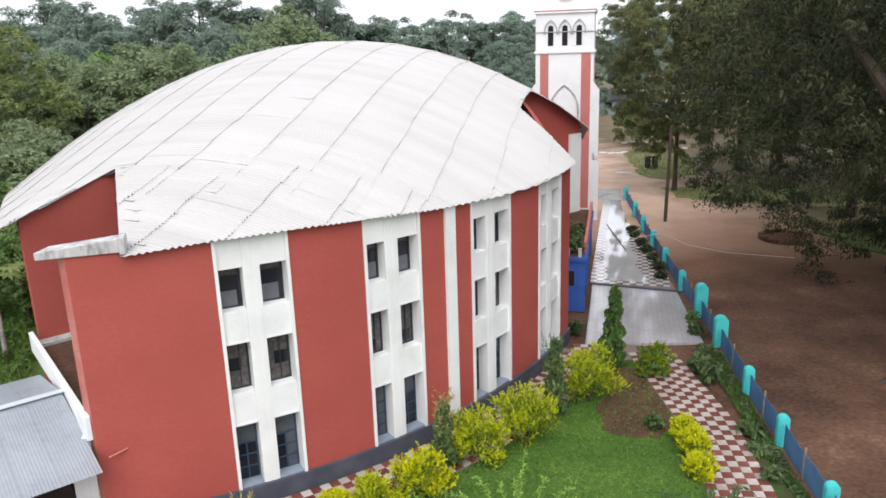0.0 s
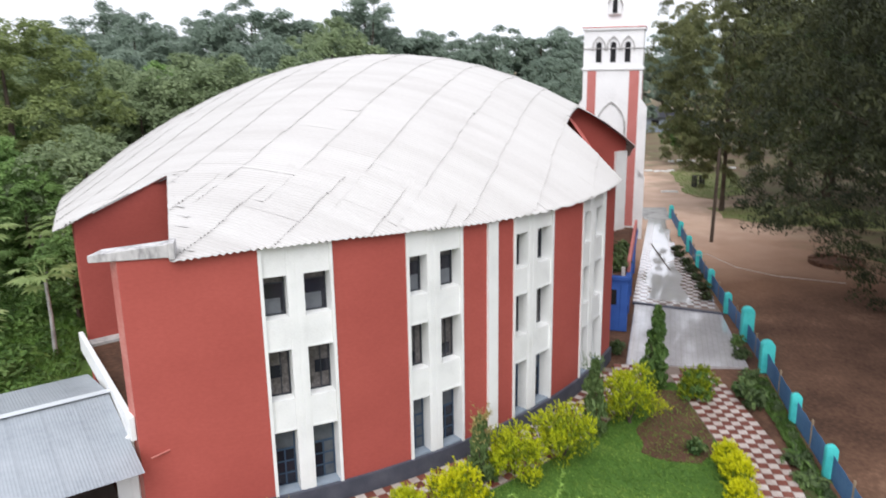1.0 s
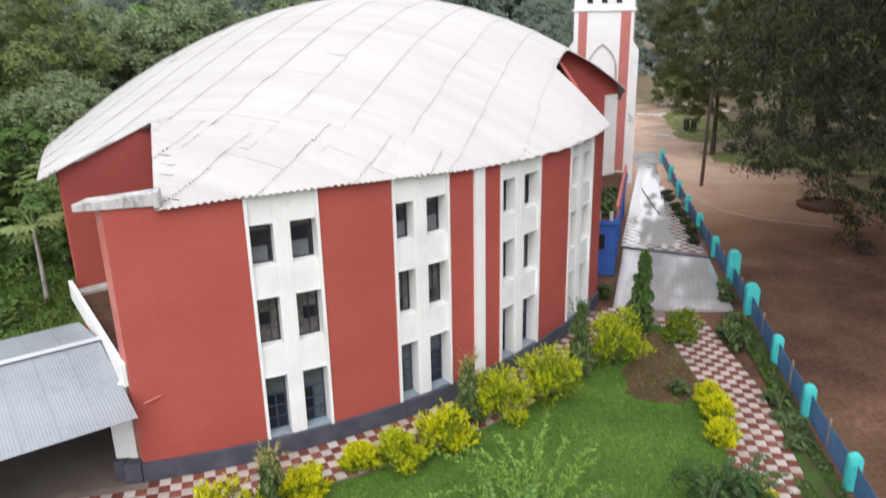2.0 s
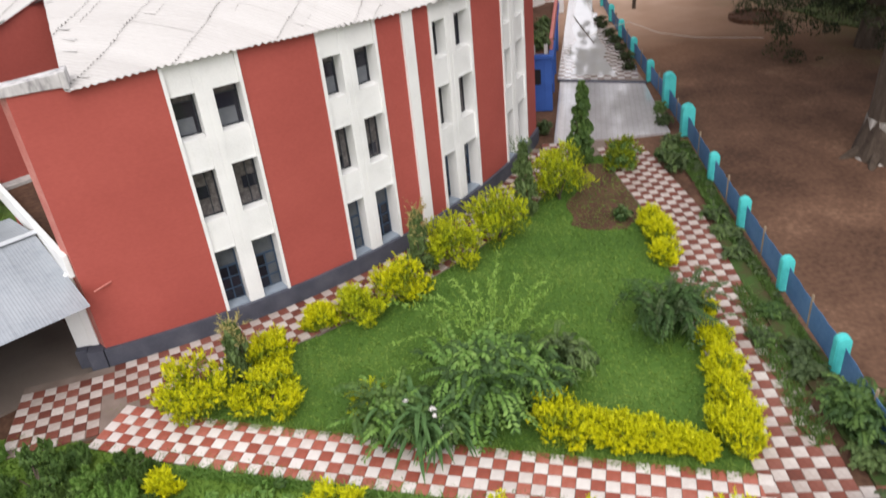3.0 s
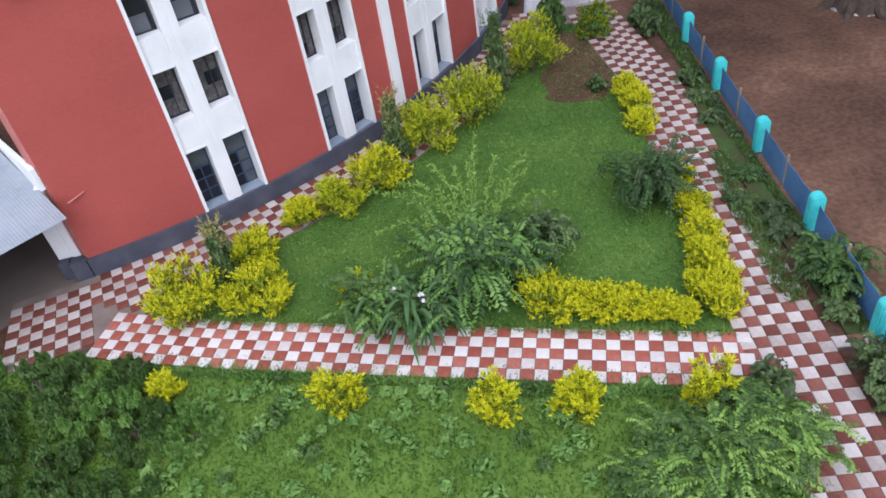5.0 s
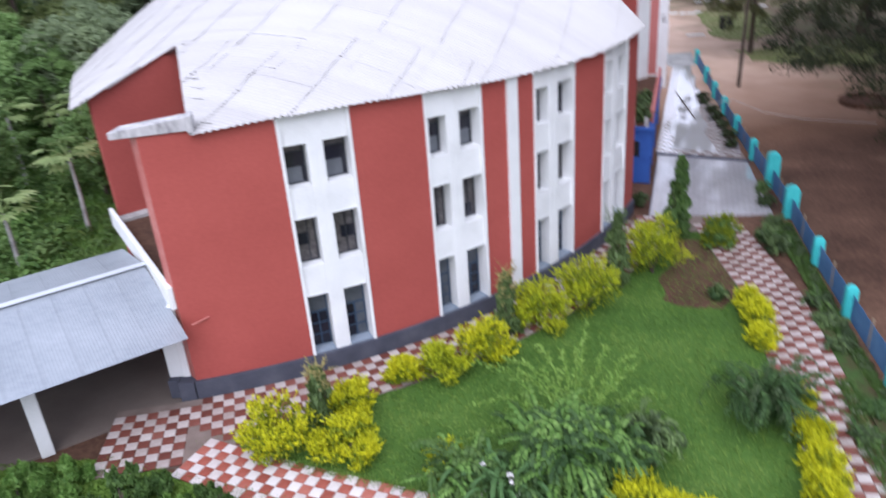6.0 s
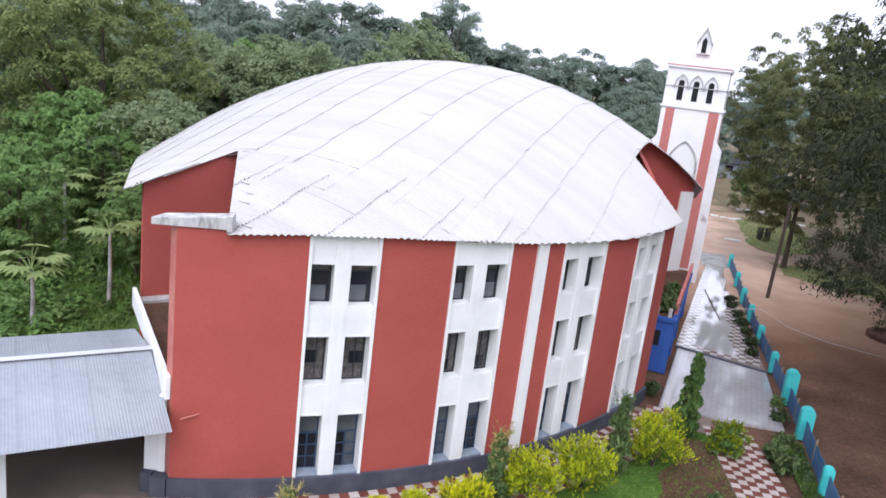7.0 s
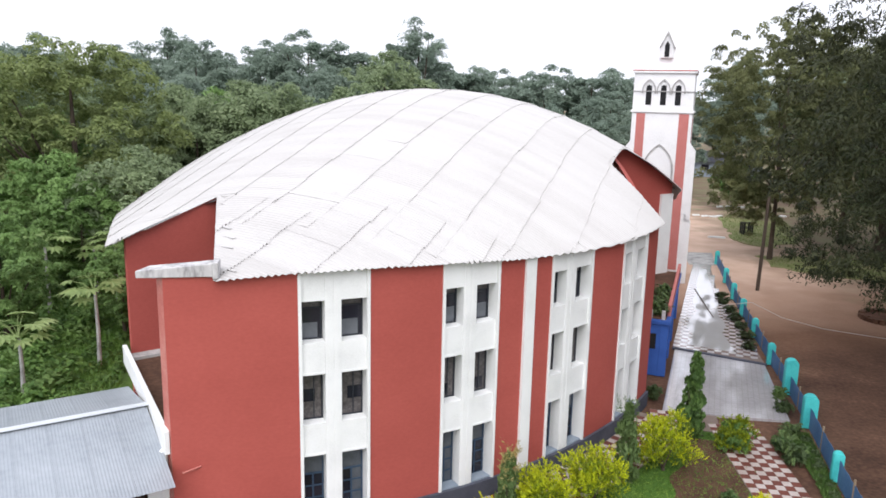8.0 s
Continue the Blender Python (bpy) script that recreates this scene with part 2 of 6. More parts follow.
def earth():
    """Packed earth, with pale sand where the track runs off past the tower."""
    m = M_SOIL.copy()
    m.name = "yard_earth"
    n, l = m.node_tree.nodes, m.node_tree.links
    b = n["Principled BSDF"]
    dark = b.inputs["Base Color"].links[0].from_socket
    tc, sep, wob = n.new("ShaderNodeTexCoord"), n.new("ShaderNodeSeparateXYZ"), n.new("ShaderNodeTexNoise")
    l.new(tc.outputs["Object"], sep.inputs[0])
    l.new(tc.outputs["Object"], wob.inputs["Vector"])
    wob.inputs["Scale"].default_value, wob.inputs["Detail"].default_value = 0.12, 8
    add = n.new("ShaderNodeMath")
    add.operation = "MULTIPLY_ADD"
    add.inputs[1].default_value = 16
    l.new(wob.outputs[0], add.inputs[0])
    l.new(sep.outputs[1], add.inputs[2])
    fac = n.new("ShaderNodeMapRange")
    fac.inputs["From Min"].default_value, fac.inputs["From Max"].default_value = 47, 63
    l.new(add.outputs[0], fac.inputs["Value"])
    dry = n.new("ShaderNodeMapRange")      # drier, redder earth in the middle of the yard
    dry.inputs["From Min"].default_value, dry.inputs["From Max"].default_value, dry.inputs["To Max"].default_value = 39, 52, 0.7
    l.new(add.outputs[0], dry.inputs["Value"])
    rust = n.new("ShaderNodeMix")
    rust.data_type = "RGBA"
    rust.inputs[7].default_value = (0.28, 0.15, 0.088, 1)
    l.new(dry.outputs[0], rust.inputs[0])
    l.new(dark, rust.inputs[6])
    dark = rust.outputs[2]
    grain, ramp = n.new("ShaderNodeTexNoise"), n.new("ShaderNodeValToRGB")
    grain.inputs["Scale"].default_value, grain.inputs["Detail"].default_value = 0.5, 9
    l.new(tc.outputs["Object"], grain.inputs["Vector"])
    ramp.color_ramp.elements[0].position, ramp.color_ramp.elements[0].color = 0.3, (0.54, 0.365, 0.27, 1)
    ramp.color_ramp.elements[1].position, ramp.color_ramp.elements[1].color = 0.7, (0.68, 0.49, 0.38, 1)
    l.new(grain.outputs[0], ramp.inputs[0])
    mix = n.new("ShaderNodeMix")
    mix.data_type = "RGBA"
    l.new(fac.outputs[0], mix.inputs[0])
    l.new(dark, mix.inputs[6])
    l.new(ramp.outputs[0], mix.inputs[7])
    # thin worn grass spreads in from the trees beyond the road
    side, reach, blot, olive = n.new("ShaderNodeMath"), n.new("ShaderNodeMapRange"), n.new("ShaderNodeTexNoise"), n.new("ShaderNodeValToRGB")
    side.operation = "MULTIPLY_ADD"
    side.inputs[1].default_value = 14
    blot.inputs["Scale"].default_value, blot.inputs["Detail"].default_value = 0.3, 7
    l.new(tc.outputs["Object"], blot.inputs["Vector"])
    l.new(blot.outputs[0], side.inputs[0])
    l.new(sep.outputs[0], side.inputs[2])
    reach.inputs["From Min"].default_value, reach.inputs["From Max"].default_value, reach.inputs["To Max"].default_value = 32, 39, 0.8
    l.new(side.outputs[0], reach.inputs["Value"])
    olive.color_ramp.elements[0].position, olive.color_ramp.elements[0].color = 0.4, (0.085, 0.06, 0.035, 1)
    olive.color_ramp.elements[1].position, olive.color_ramp.elements[1].color = 0.65, (0.075, 0.11, 0.03, 1)
    l.new(grain.outputs[0], olive.inputs[0])
    worn = n.new("ShaderNodeMix")
    worn.data_type = "RGBA"
    l.new(reach.outputs[0], worn.inputs[0])
    l.new(mix.outputs[2], worn.inputs[6])
    l.new(olive.outputs[0], worn.inputs[7])
    l.new(worn.outputs[2], b.inputs["Base Color"])
    return m


M_EARTH = earth()


# ---- helpers ----
def mesh_of(name, verts, faces, mat, parent=None, label="", smooth=False):
    me = bpy.data.meshes.new(name)
    me.from_pydata([tuple(v) for v in verts], [], [tuple(f) for f in faces])
    me.materials.append(mat)
    if smooth:
        me.polygons.foreach_set("use_smooth", [True] * len(me.polygons))
    me.update()
    ob = new(name, me)
    if parent is not None:
        ob.parent = parent
    if label:
        ob["label"] = label
    return ob


def part(name, bm, mat, parent=None, label="", bevel=0.0, smooth=False):
    if bevel:
        bmesh.ops.bevel(bm, geom=list(bm.edges), offset=bevel, segments=1, affect="EDGES", clamp_overlap=True)
    bmesh.ops.recalc_face_normals(bm, faces=list(bm.faces))
    me = bpy.data.meshes.new(name)
    bm.to_mesh(me)
    bm.free()
    me.materials.append(mat)
    if smooth:
        me.polygons.foreach_set("use_smooth", [True] * len(me.polygons))
    ob = new(name, me)
    if parent is not None:
        ob.parent = parent
    if label:
        ob["label"] = label
    return ob


def empty(name, at=(0, 0, 0), label="", category="", group="", kind=""):
    ob = new(name)
    ob.location = at
    ob.empty_display_size = 0.2
    bpy.context.view_layer.update()
    return tagged(ob, label, category, group, kind)


def add_box(bm, a, b, m=Matrix()):
    """An upright box between the corners a and b, moved by m."""
    xs, ys, zs = zip(a, b)
    vs = [bm.verts.new(m @ Vector((xs[i], ys[j], zs[k]))) for i in (0, 1) for j in (0, 1) for k in (0, 1)]
    for f in ((0, 1, 3, 2), (4, 6, 7, 5), (0, 4, 5, 1), (2, 3, 7, 6), (0, 2, 6, 4), (1, 5, 7, 3)):
        bm.faces.new([vs[i] for i in f])
    return bm


def box(a, b, m=Matrix()):
    return add_box(bmesh.new(), a, b, m)


def along(p, q):
    """A frame at p whose x runs level to q, y to its left, z up."""
    d = Vector((q[0] - p[0], q[1] - p[1], 0)).normalized()
    return Matrix(((d.x, -d.y, 0, p[0]), (d.y, d.x, 0, p[1]), (0, 0, 1, 0), (0, 0, 0, 1))), math.hypot(q[0] - p[0], q[1] - p[1])


def tube(bm, path, radii, sides=8):
    rings = []
    for i, p in enumerate(path):
        p = Vector(p)
        d = (Vector(path[min(i + 1, len(path) - 1)]) - Vector(path[max(i - 1, 0)])).normalized()
        u = d.cross(Vector((0.31, 0.95, 0.1))).normalized()
        w = d.cross(u)
        r = radii[i] if isinstance(radii, (list, tuple)) else radii
        rings.append([bm.verts.new(p + r * (math.cos(6.2832 * k / sides) * u + math.sin(6.2832 * k / sides) * w)) for k in range(sides)])
    for a, b in zip(rings, rings[1:]):
        for k in range(sides):
            bm.faces.new((a[k], a[(k + 1) % sides], b[(k + 1) % sides], b[k]))
    bm.faces.new(rings[0][::-1])
    bm.faces.new(rings[-1])
    return bm


def prism(bm, pts, z0, z1):
    """A flat polygon (x, y) given thickness."""
    lo = [bm.verts.new((x, y, z0)) for x, y in pts]
    hi = [bm.verts.new((x, y, z1)) for x, y in pts]
    bm.faces.new(lo[::-1])
    bm.faces.new(hi)
    for i in range(len(pts)):
        j = (i + 1) % len(pts)
        bm.faces.new((lo[i], lo[j], hi[j], hi[i]))
    return bm


def inside(x, y, poly):
    hit, j = False, len(poly) - 1
    for i in range(len(poly)):
        (xi, yi), (xj, yj) = poly[i], poly[j]
        if (yi > y) != (yj > y) and x < (xj - xi) * (y - yi) / (yj - yi) + xi:
            hit = not hit
        j = i
    return hit


def leaves(rng, centres, radii, per, size, flat=0.5, droop=0.0, rise=0.0, slim=0.45):
    """Quads for leaves scattered over the outside of clumps. Returns verts and faces."""
    k = len(centres)
    c = np.repeat(np.asarray(centres, float), per, 0)
    r = np.repeat(np.asarray(radii, float), per)[:, None]
    d = rng.normal(size=(k * per, 3))
    d /= np.linalg.norm(d, axis=1, keepdims=True)
    d[:, 2] = np.where(d[:, 2] < -0.35, -d[:, 2], d[:, 2])
    p = c + d * r * rng.uniform(0.72, 1.06, (k * per, 1)) * np.array((1, 1, 0.85))
    nrm = d * flat + rng.normal(size=d.shape) * 0.4 + np.array((0, 0, 0.6))
    nrm /= np.linalg.norm(nrm, axis=1, keepdims=True)
    t = rng.normal(size=d.shape)
    t -= nrm * (t * nrm).sum(1, keepdims=True)
    t /= np.linalg.norm(t, axis=1, keepdims=True)
    t[:, 2] += rise - droop
    b = np.cross(nrm, t)
    s = size * rng.uniform(0.6, 1.3, (k * per, 1))
    v = np.stack([p - t * s, p + b * s * slim - t * s * 0.1, p + t * s, p - b * s * slim - t * s * 0.1], 1).reshape(-1, 3)
    f = np.arange(len(v)).reshape(-1, 4)
    return v, f


def sprays(rng, foot, way, length, n, leaf, slim=0.2):
    """Quads for shoots that leave their feet along the given ways, set with n narrow leaves each."""
    k = len(foot)
    way = way / np.linalg.norm(way, axis=1, keepdims=True)
    long = length * rng.uniform(0.5, 1.35, (k, 1))
    out = []
    for j in range(n):
        q = rng.normal(size=(k, 3))
        q -= way * (q * way).sum(1, keepdims=True)
        q /= np.linalg.norm(q, axis=1, keepdims=True)
        d = way * 0.75 + q * rng.uniform(0.35, 0.95, (k, 1))
        d /= np.linalg.norm(d, axis=1, keepdims=True)
        b = np.cross(d, way + 0.4 * rng.normal(size=(k, 3)))
        b /= np.linalg.norm(b, axis=1, keepdims=True) + 1e-6
        s = leaf * rng.uniform(0.6, 1.3, (k, 1))
        p = foot + way * long * ((j + 0.3) / n)
        out.append(np.stack([p, p + d * s * 0.9 + b * s * slim, p + d * s * 2, p + d * s * 0.9 - b * s * slim], 1))
    return np.concatenate(out).reshape(-1, 3)


def quick_mesh(name, v, f, mat, parent=None, label=""):
    """A mesh straight from arrays of quads."""
    me = bpy.data.meshes.new(name)
    n, k = len(f), f.shape[1]
    me.vertices.add(len(v))
    me.vertices.foreach_set("co", np.asarray(v, np.float32).ravel())
    me.loops.add(n * k)
    me.loops.foreach_set("vertex_index", np.asarray(f, np.int32).ravel())
    me.polygons.add(n)
    me.polygons.foreach_set("loop_start", np.arange(0, n * k, k, dtype=np.int32))
    me.update(calc_edges=True)
    me.materials.append(mat)
    ob = new(name, me)
    if parent is not None:
        ob.parent = parent
    if label:
        ob["label"] = label
    return ob

# ---- ground ----
GARDEN = [(-6.8, 15.4), (-4.2, 16.4), (-1.2, 17.0), (1.2, 18.2), (3.4, 19.7), (5.5, 21.5), (7.6, 24.3), (9.0, 26.6), (11.1, 26.2), (10.3, 21.5), (9.6, 18.0), (8.5, 12.8), (7.5, 9.3), (6.9, 9.4), (0, 12.35), (-5.2, 14.7)]
FRONT = [(-16, 15.4), (-8.4, 15.1), (-6.9, 14.4), (-4.4, 13.4), (0, 11.4), (6.4, 8.7), (7.0, 6.2), (6.6, -6), (-20, -6)]


def ground_height(x, y):
    """Level ground, which climbs gently under the far woods."""
    far = max(0.0, y - 75) * 0.02 + max(0.0, -x - 32) * 0.06 * (1 if y > 15 else 0.3)
    return min(far, 14) + (0.05 * noise.noise((x * 0.3, y * 0.3, 0)) - 0.05)


def make_ground():
    xs = sorted(set([-900, -500, -300, -200, -140, -100, -80] + list(np.arange(-64, 65, 2.0)) + [80, 100, 140, 200, 300, 500, 900]))
    ys = sorted(set([-300, -150, -80, -40] + list(np.arange(-20, 91, 2.0)) + [100, 120, 150, 200, 300, 500, 900, 1500]))
    v = [(x, y, ground_height(x, y)) for y in ys for x in xs]
    w = len(xs)
    f = [(j * w + i, j * w + i + 1, (j + 1) * w + i + 1, (j + 1) * w + i) for j in range(len(ys) - 1) for i in range(w - 1)]
    return tagged(mesh_of("ground", v, f, M_EARTH, smooth=True), "brown packed earth of the yard and road", "ground", kind="structure")


make_ground()


def sheet(name, poly, z, mat, label, thick=0.06):
    return tagged(part(name, prism(bmesh.new(), poly, z - thick, z), mat), label, "ground", kind="structure")


sheet("lawn", GARDEN, 0.02, M_LAWN, "trimmed green lawn of the triangular garden bed")
sheet("front_lawn", FRONT, 0.012, M_ROUGH, "rough green lawn in front of the tiled path")

# ---- church hall ----
CX, CY, RW = -10.51, 38.73, 21.64          # the curved front wall is an arc round this point
TH0, TH1 = 9.79, 60.5
DEEP = 0.46                                # how far the windows lie behind the wall face
BAYS = [(18.4, 23.48), (29.18, 34.35), (40.0, 45.6), (51.0, 56.8)]
THIN = (36.9, 38.0)
WALL_TOP = 7.36


PR = (9.1363, -0.9733, 2.9394, -2.6828, 1.4847, -0.1888, -0.1798, 0.0634, -0.6296, -0.2346)


def roof_z(x, y):
    """The height of the shell roof, a smooth double-curved surface."""
    x, y = x / 10, (y - 25) / 10
    p = PR
    return p[0] + p[1] * x + p[2] * y + p[3] * x * x + p[4] * x * y + p[5] * y * y + p[6] * x ** 3 + p[7] * x * x * y + p[8] * x * y * y + p[9] * y ** 3


def arc(th, r):
    a = radians(th)
    return CX + r * math.sin(a), CY - r * math.cos(a)


def arc_box(bm, t0, t1, r0, r1, z0, z1, top=None):
    """A block that follows the curved wall from angle t0 to t1."""
    n = max(1, int(math.ceil((t1 - t0) / 1.5)))
    rings = []
    for i in range(n + 1):
        t = t0 + (t1 - t0) * i / n
        (xa, ya), (xb, yb) = arc(t, r0), arc(t, r1)
        if top:
            z1 = roof_z(xb, yb) - top
        rings.append([bm.verts.new(p) for p in ((xa, ya, z0), (xb, yb, z0), (xb, yb, z1), (xa, ya, z1))])
    for a, b in zip(rings, rings[1:]):
        for k in range(4):
            bm.faces.new((a[k], a[(k + 1) % 4], b[(k + 1) % 4], b[k]))
    bm.faces.new(rings[0][::-1])
    bm.faces.new(rings[-1])
    return bm


hall = empty("church_hall", (0, 30, 0), "red and white church hall with a curved front and shell roof", "church")
hall_inv = Matrix.Translation((0, -30, 0))


def under(ob, parent):
    """Puts a mesh built in world places under a parent."""
    ob.parent = parent
    ob.matrix_parent_inverse = parent.matrix_world.inverted()
    return ob


edges = [TH0] + [e for b in BAYS[:2] for e in b] + [THIN[0], THIN[1]] + [e for b in BAYS[2:] for e in b] + [TH1]
for t0, t1 in zip(edges[::2], edges[1::2]):
    under(part("wall_panel", arc_box(bmesh.new(), t0, t1, RW - 0.28, RW, 0.6, 3.62), M_RED, label="curved red-painted plaster wall"), hall)
    first = t0 == TH0                      # the first panel ends level under the eave slab
    if first:
        under(part("wall_panel", arc_box(bmesh.new(), t0, 13.1, RW - 0.28, RW + 0.003, 3.62, 7.55), M_RED, label="curved red-painted plaster wall"), hall)
    under(part("wall_panel", arc_box(bmesh.new(), 13.1 if first else t0, t1, RW - 0.28, RW + 0.003, 3.62, WALL_TOP, 0.04), M_RED, label="curved red-painted plaster wall"), hall)
under(part("plinth", arc_box(bmesh.new(), TH0 - 0.1, TH1, RW - 0.3, RW + 0.1, 0, 0.6), M_PLINTH, label="dark grey painted plinth"), hall)
under(part("pilaster", arc_box(bmesh.new(), *THIN, RW - 0.28, RW + 0.09, 0.6, WALL_TOP, 0.05), M_WHITE, label="slim white pilaster"), hall)

LEVELS = [(0.62, 2.44), (3.35, 4.75), (5.63, 6.77)]


def bay(t0, t1):
    """One white window bay: edge ribs, a ribbed middle pier, sunk panels and three pairs of windows."""
    w = t1 - t0
    rib = 0.045 * w
    mid0, mid1 = t0 + 0.36 * w, t0 + 0.6 * w
    top = under(part("window_bay", arc_box(bmesh.new(), mid0 + 0.006 * w, mid1 - 0.006 * w, RW - DEEP, RW - 0.02, 0.6, WALL_TOP, 0.05), M_WHITE, label="white pier between two columns of windows"), hall)
    for name, x0, x1, r in (("rib", t0, t0 + rib, 0.05), ("rib", t1 - rib, t1, 0.05)):
        under(part(name, arc_box(bmesh.new(), x0, x1, RW - DEEP, RW + r, 0.6, WALL_TOP, 0.05), M_WHITE), top)
    for x0, x1 in ((0.4, 0.47), (0.49, 0.56)):
        under(part("pier_rib", arc_box(bmesh.new(), t0 + x0 * w, t0 + x1 * w, RW - 0.021, RW - 0.008, 0.6, WALL_TOP, 0.05), M_WHITE), top)
    for x0, x1 in ((t0 + rib, mid0), (mid1, t1 - rib)):
        z = 0.6
        for k, (lo, hi) in enumerate(LEVELS):
            if k:
                under(part("spandrel", arc_box(bmesh.new(), x0 - 0.005 * w, x1 + 0.005 * w, RW - DEEP + 0.005, RW - 0.032, z + 0.06, lo), M_WHITE), top)
                under(part("lintel", arc_box(bmesh.new(), x0 - 0.003 * w, x1 + 0.003 * w, RW - DEEP + 0.005, RW - 0.022, z, z + 0.06), M_WHITE), top)
            z = hi
        under(part("head_panel", arc_box(bmesh.new(), x0 - 0.005 * w, x1 + 0.005 * w, RW - DEEP + 0.005, RW - 0.032, z, WALL_TOP, 0.05), M_WHITE), top)
        for k, (lo, hi) in enumerate(LEVELS):
            win = under(part("window", window_frame(x0, x1, lo, hi, k), M_FRAMED if k else M_FRAME, label="dark framed window" if k else "blue-grey framed window"), hall)
            for pane, mat in window_panes(x0, x1, lo, hi, k):
                under(part("pane", pane, mat), win)
            if k == 0:
                under(part("sill", arc_box(bmesh.new(), x0, x1, RW - DEEP + 0.07, RW - 0.01, 0.6, lo + 0.03), M_SILL), win)


def window_frame(a, b, lo, hi, k):
    bm, d = bmesh.new(), 0.07 * (b - a)
    r0, r1 = RW - DEEP + 0.015, RW - DEEP + 0.065
    arc_box(bm, a, a + d, r0, r1, lo, hi)
    arc_box(bm, b - d, b, r0, r1, lo, hi)
    arc_box(bm, a + d, b - d, r0, r1, lo, lo + 0.04)
    arc_box(bm, a + d, b - d, r0, r1, hi - 0.04, hi)
    m = (a + b) / 2
    if k == 0:
        top = lo + 0.6 * (hi - lo)
        arc_box(bm, m - d / 2, m + d / 2, r0, r1, lo + 0.04, top)
        arc_box(bm, a + d, b - d, r0 + 0.003, r1 + 0.003, top, top + 0.05)
        for z in (0.2, 0.4):
            arc_box(bm, a + d, b - d, r0 + 0.003, r1 + 0.003, lo + z * (hi - lo), lo + z * (hi - lo) + 0.035)
    elif k == 1:
        arc_box(bm, m + d, m + d * 1.6, r0, r1, lo + 0.04, hi - 0.04)
    elif k == 2:
        arc_box(bm, a + d, b - d, r0, r1, hi - 0.28, hi - 0.25)
    return bm


def window_panes(a, b, lo, hi, k):
    r0, r1 = RW - DEEP + 0.03, RW - DEEP + 0.038
    m = (a + b) / 2
    rnd = random.Random(int(a * 1000) + k)
    if k == 2:
        z = lo + rnd.uniform(0.36, 0.46) * (hi - lo)
        cut = a + rnd.choice((0.75, 0.8, 0.9)) * (b - a)
        return [(arc_box(bmesh.new(), a, cut, r0, r1, lo, z), M_PANEG), (arc_box(bmesh.new(), cut, b, r0, r1, lo, z), M_PANED), (arc_box(bmesh.new(), a, b, r0, r1, z, hi - 0.26), M_PANED), (arc_box(bmesh.new(), a, b, r0, r1, hi - 0.26, hi), M_PANE)]
    if k == 1:
        s = a + rnd.choice((0.02, 0.2, 0.35)) * (b - a)
        z = lo + rnd.choice((0.05, 0.42, 0.05)) + rnd.random() * 0.1
        out = [(arc_box(bmesh.new(), a, b, r0, r1, lo, hi), M_PANE)]
        if rnd.random() < 0.85:
            out.append((arc_box(bmesh.new(), s, s + (b - a) * 0.62, r1 + 0.004, r1 + 0.012, z, z + 0.36), M_PANED))
        return out
    z = lo + 0.6 * (hi - lo)
    return [(arc_box(bmesh.new(), a, m, r0, r1, lo, z), M_PANED), (arc_box(bmesh.new(), m, b, r0, r1, lo, z), M_PANED if rnd.random() < 0.5 else M_PANEB), (arc_box(bmesh.new(), a, b, r0, r1, z, hi), M_PANEB)]


for t0, t1 in BAYS:
    bay(t0, t1)
# black sheet added for the unlit room, its shade given as colour
under(part("interior", arc_box(bmesh.new(), TH0 + 0.3, TH1 - 0.3, RW - 1.6, RW - 1.5, 0, 7.0), M_DARK, label="added black sheet standing for the unlit room behind the windows"), hall)


def wall_up_to_roof(bm, p, q, thick, z0, drop=0.05, n=14, z_top=None):
    """A straight wall whose top follows the underside of the roof."""
    m, length = along(p, q)
    rows = []
    for i in range(n + 1):
        x = length * i / n
        col = []
        for y in (0, thick):
            w = m @ Vector((x, y, 0))
            top = roof_z(w.x, w.y) - drop if z_top is None else z_top
            col.append((bm.verts.new((w.x, w.y, z0)), bm.verts.new((w.x, w.y, max(top, z0 + 0.05)))))
        rows.append((col[0][0], col[0][1], col[1][1], col[1][0]))
    for a, b in zip(rows, rows[1:]):
        for k in range(4):
            bm.faces.new((a[k], a[(k + 1) % 4], b[(k + 1) % 4], b[k]))
    bm.faces.new(rows[0][::-1])
    bm.faces.new(rows[-1])
    return bm


CORNER = arc(TH0, RW)
# the return is coloured lighter, as its side catches the sky
under(part("end_wall", prism(bmesh.new(), [(CORNER[0] + 0.004, CORNER[1] + 0.004), (-7.13, 17.79), (-7.1, 18.0), (-6.6, 18.0), (-6.5, 17.75)], 0, 7.545), M_EDGE, label="return of the front wall, side light put in as paler pink"), hall)
under(part("wing_wall", wall_up_to_roof(bmesh.new(), (-10.55, 23.95), (-7.3, 26.35), 0.25, 0, drop=0.03), M_RED, label="red wall with a sloping top"), hall)
under(part("side_wall", wall_up_to_roof(bmesh.new(), (-10.3, 24.42), (-17.9, 41.6), -0.25, 0, drop=0.03), M_RED), hall)
under(part("ledge", box((-0.1, -0.5, 3.06), (4.3, -0.004, 3.2), along((-10.55, 23.95), (-7.3, 26.35))[0]), M_CONC, label="concrete ledge along the terrace"), hall)
under(part("gable_wall", wall_up_to_roof(bmesh.new(), (8.4, 37.95), (12.6, 40.75), 0.25, 0, drop=0.06), M_RED, label="red gable wall beside the tower"), hall)
under(part("gable_pilaster", box((-0.95, -0.12, 0), (0, 0.2, 7.1), along((12.6, 40.75), (15, 42.4))[0]), M_WHITE), hall)
e0 = arc(TH1, RW)
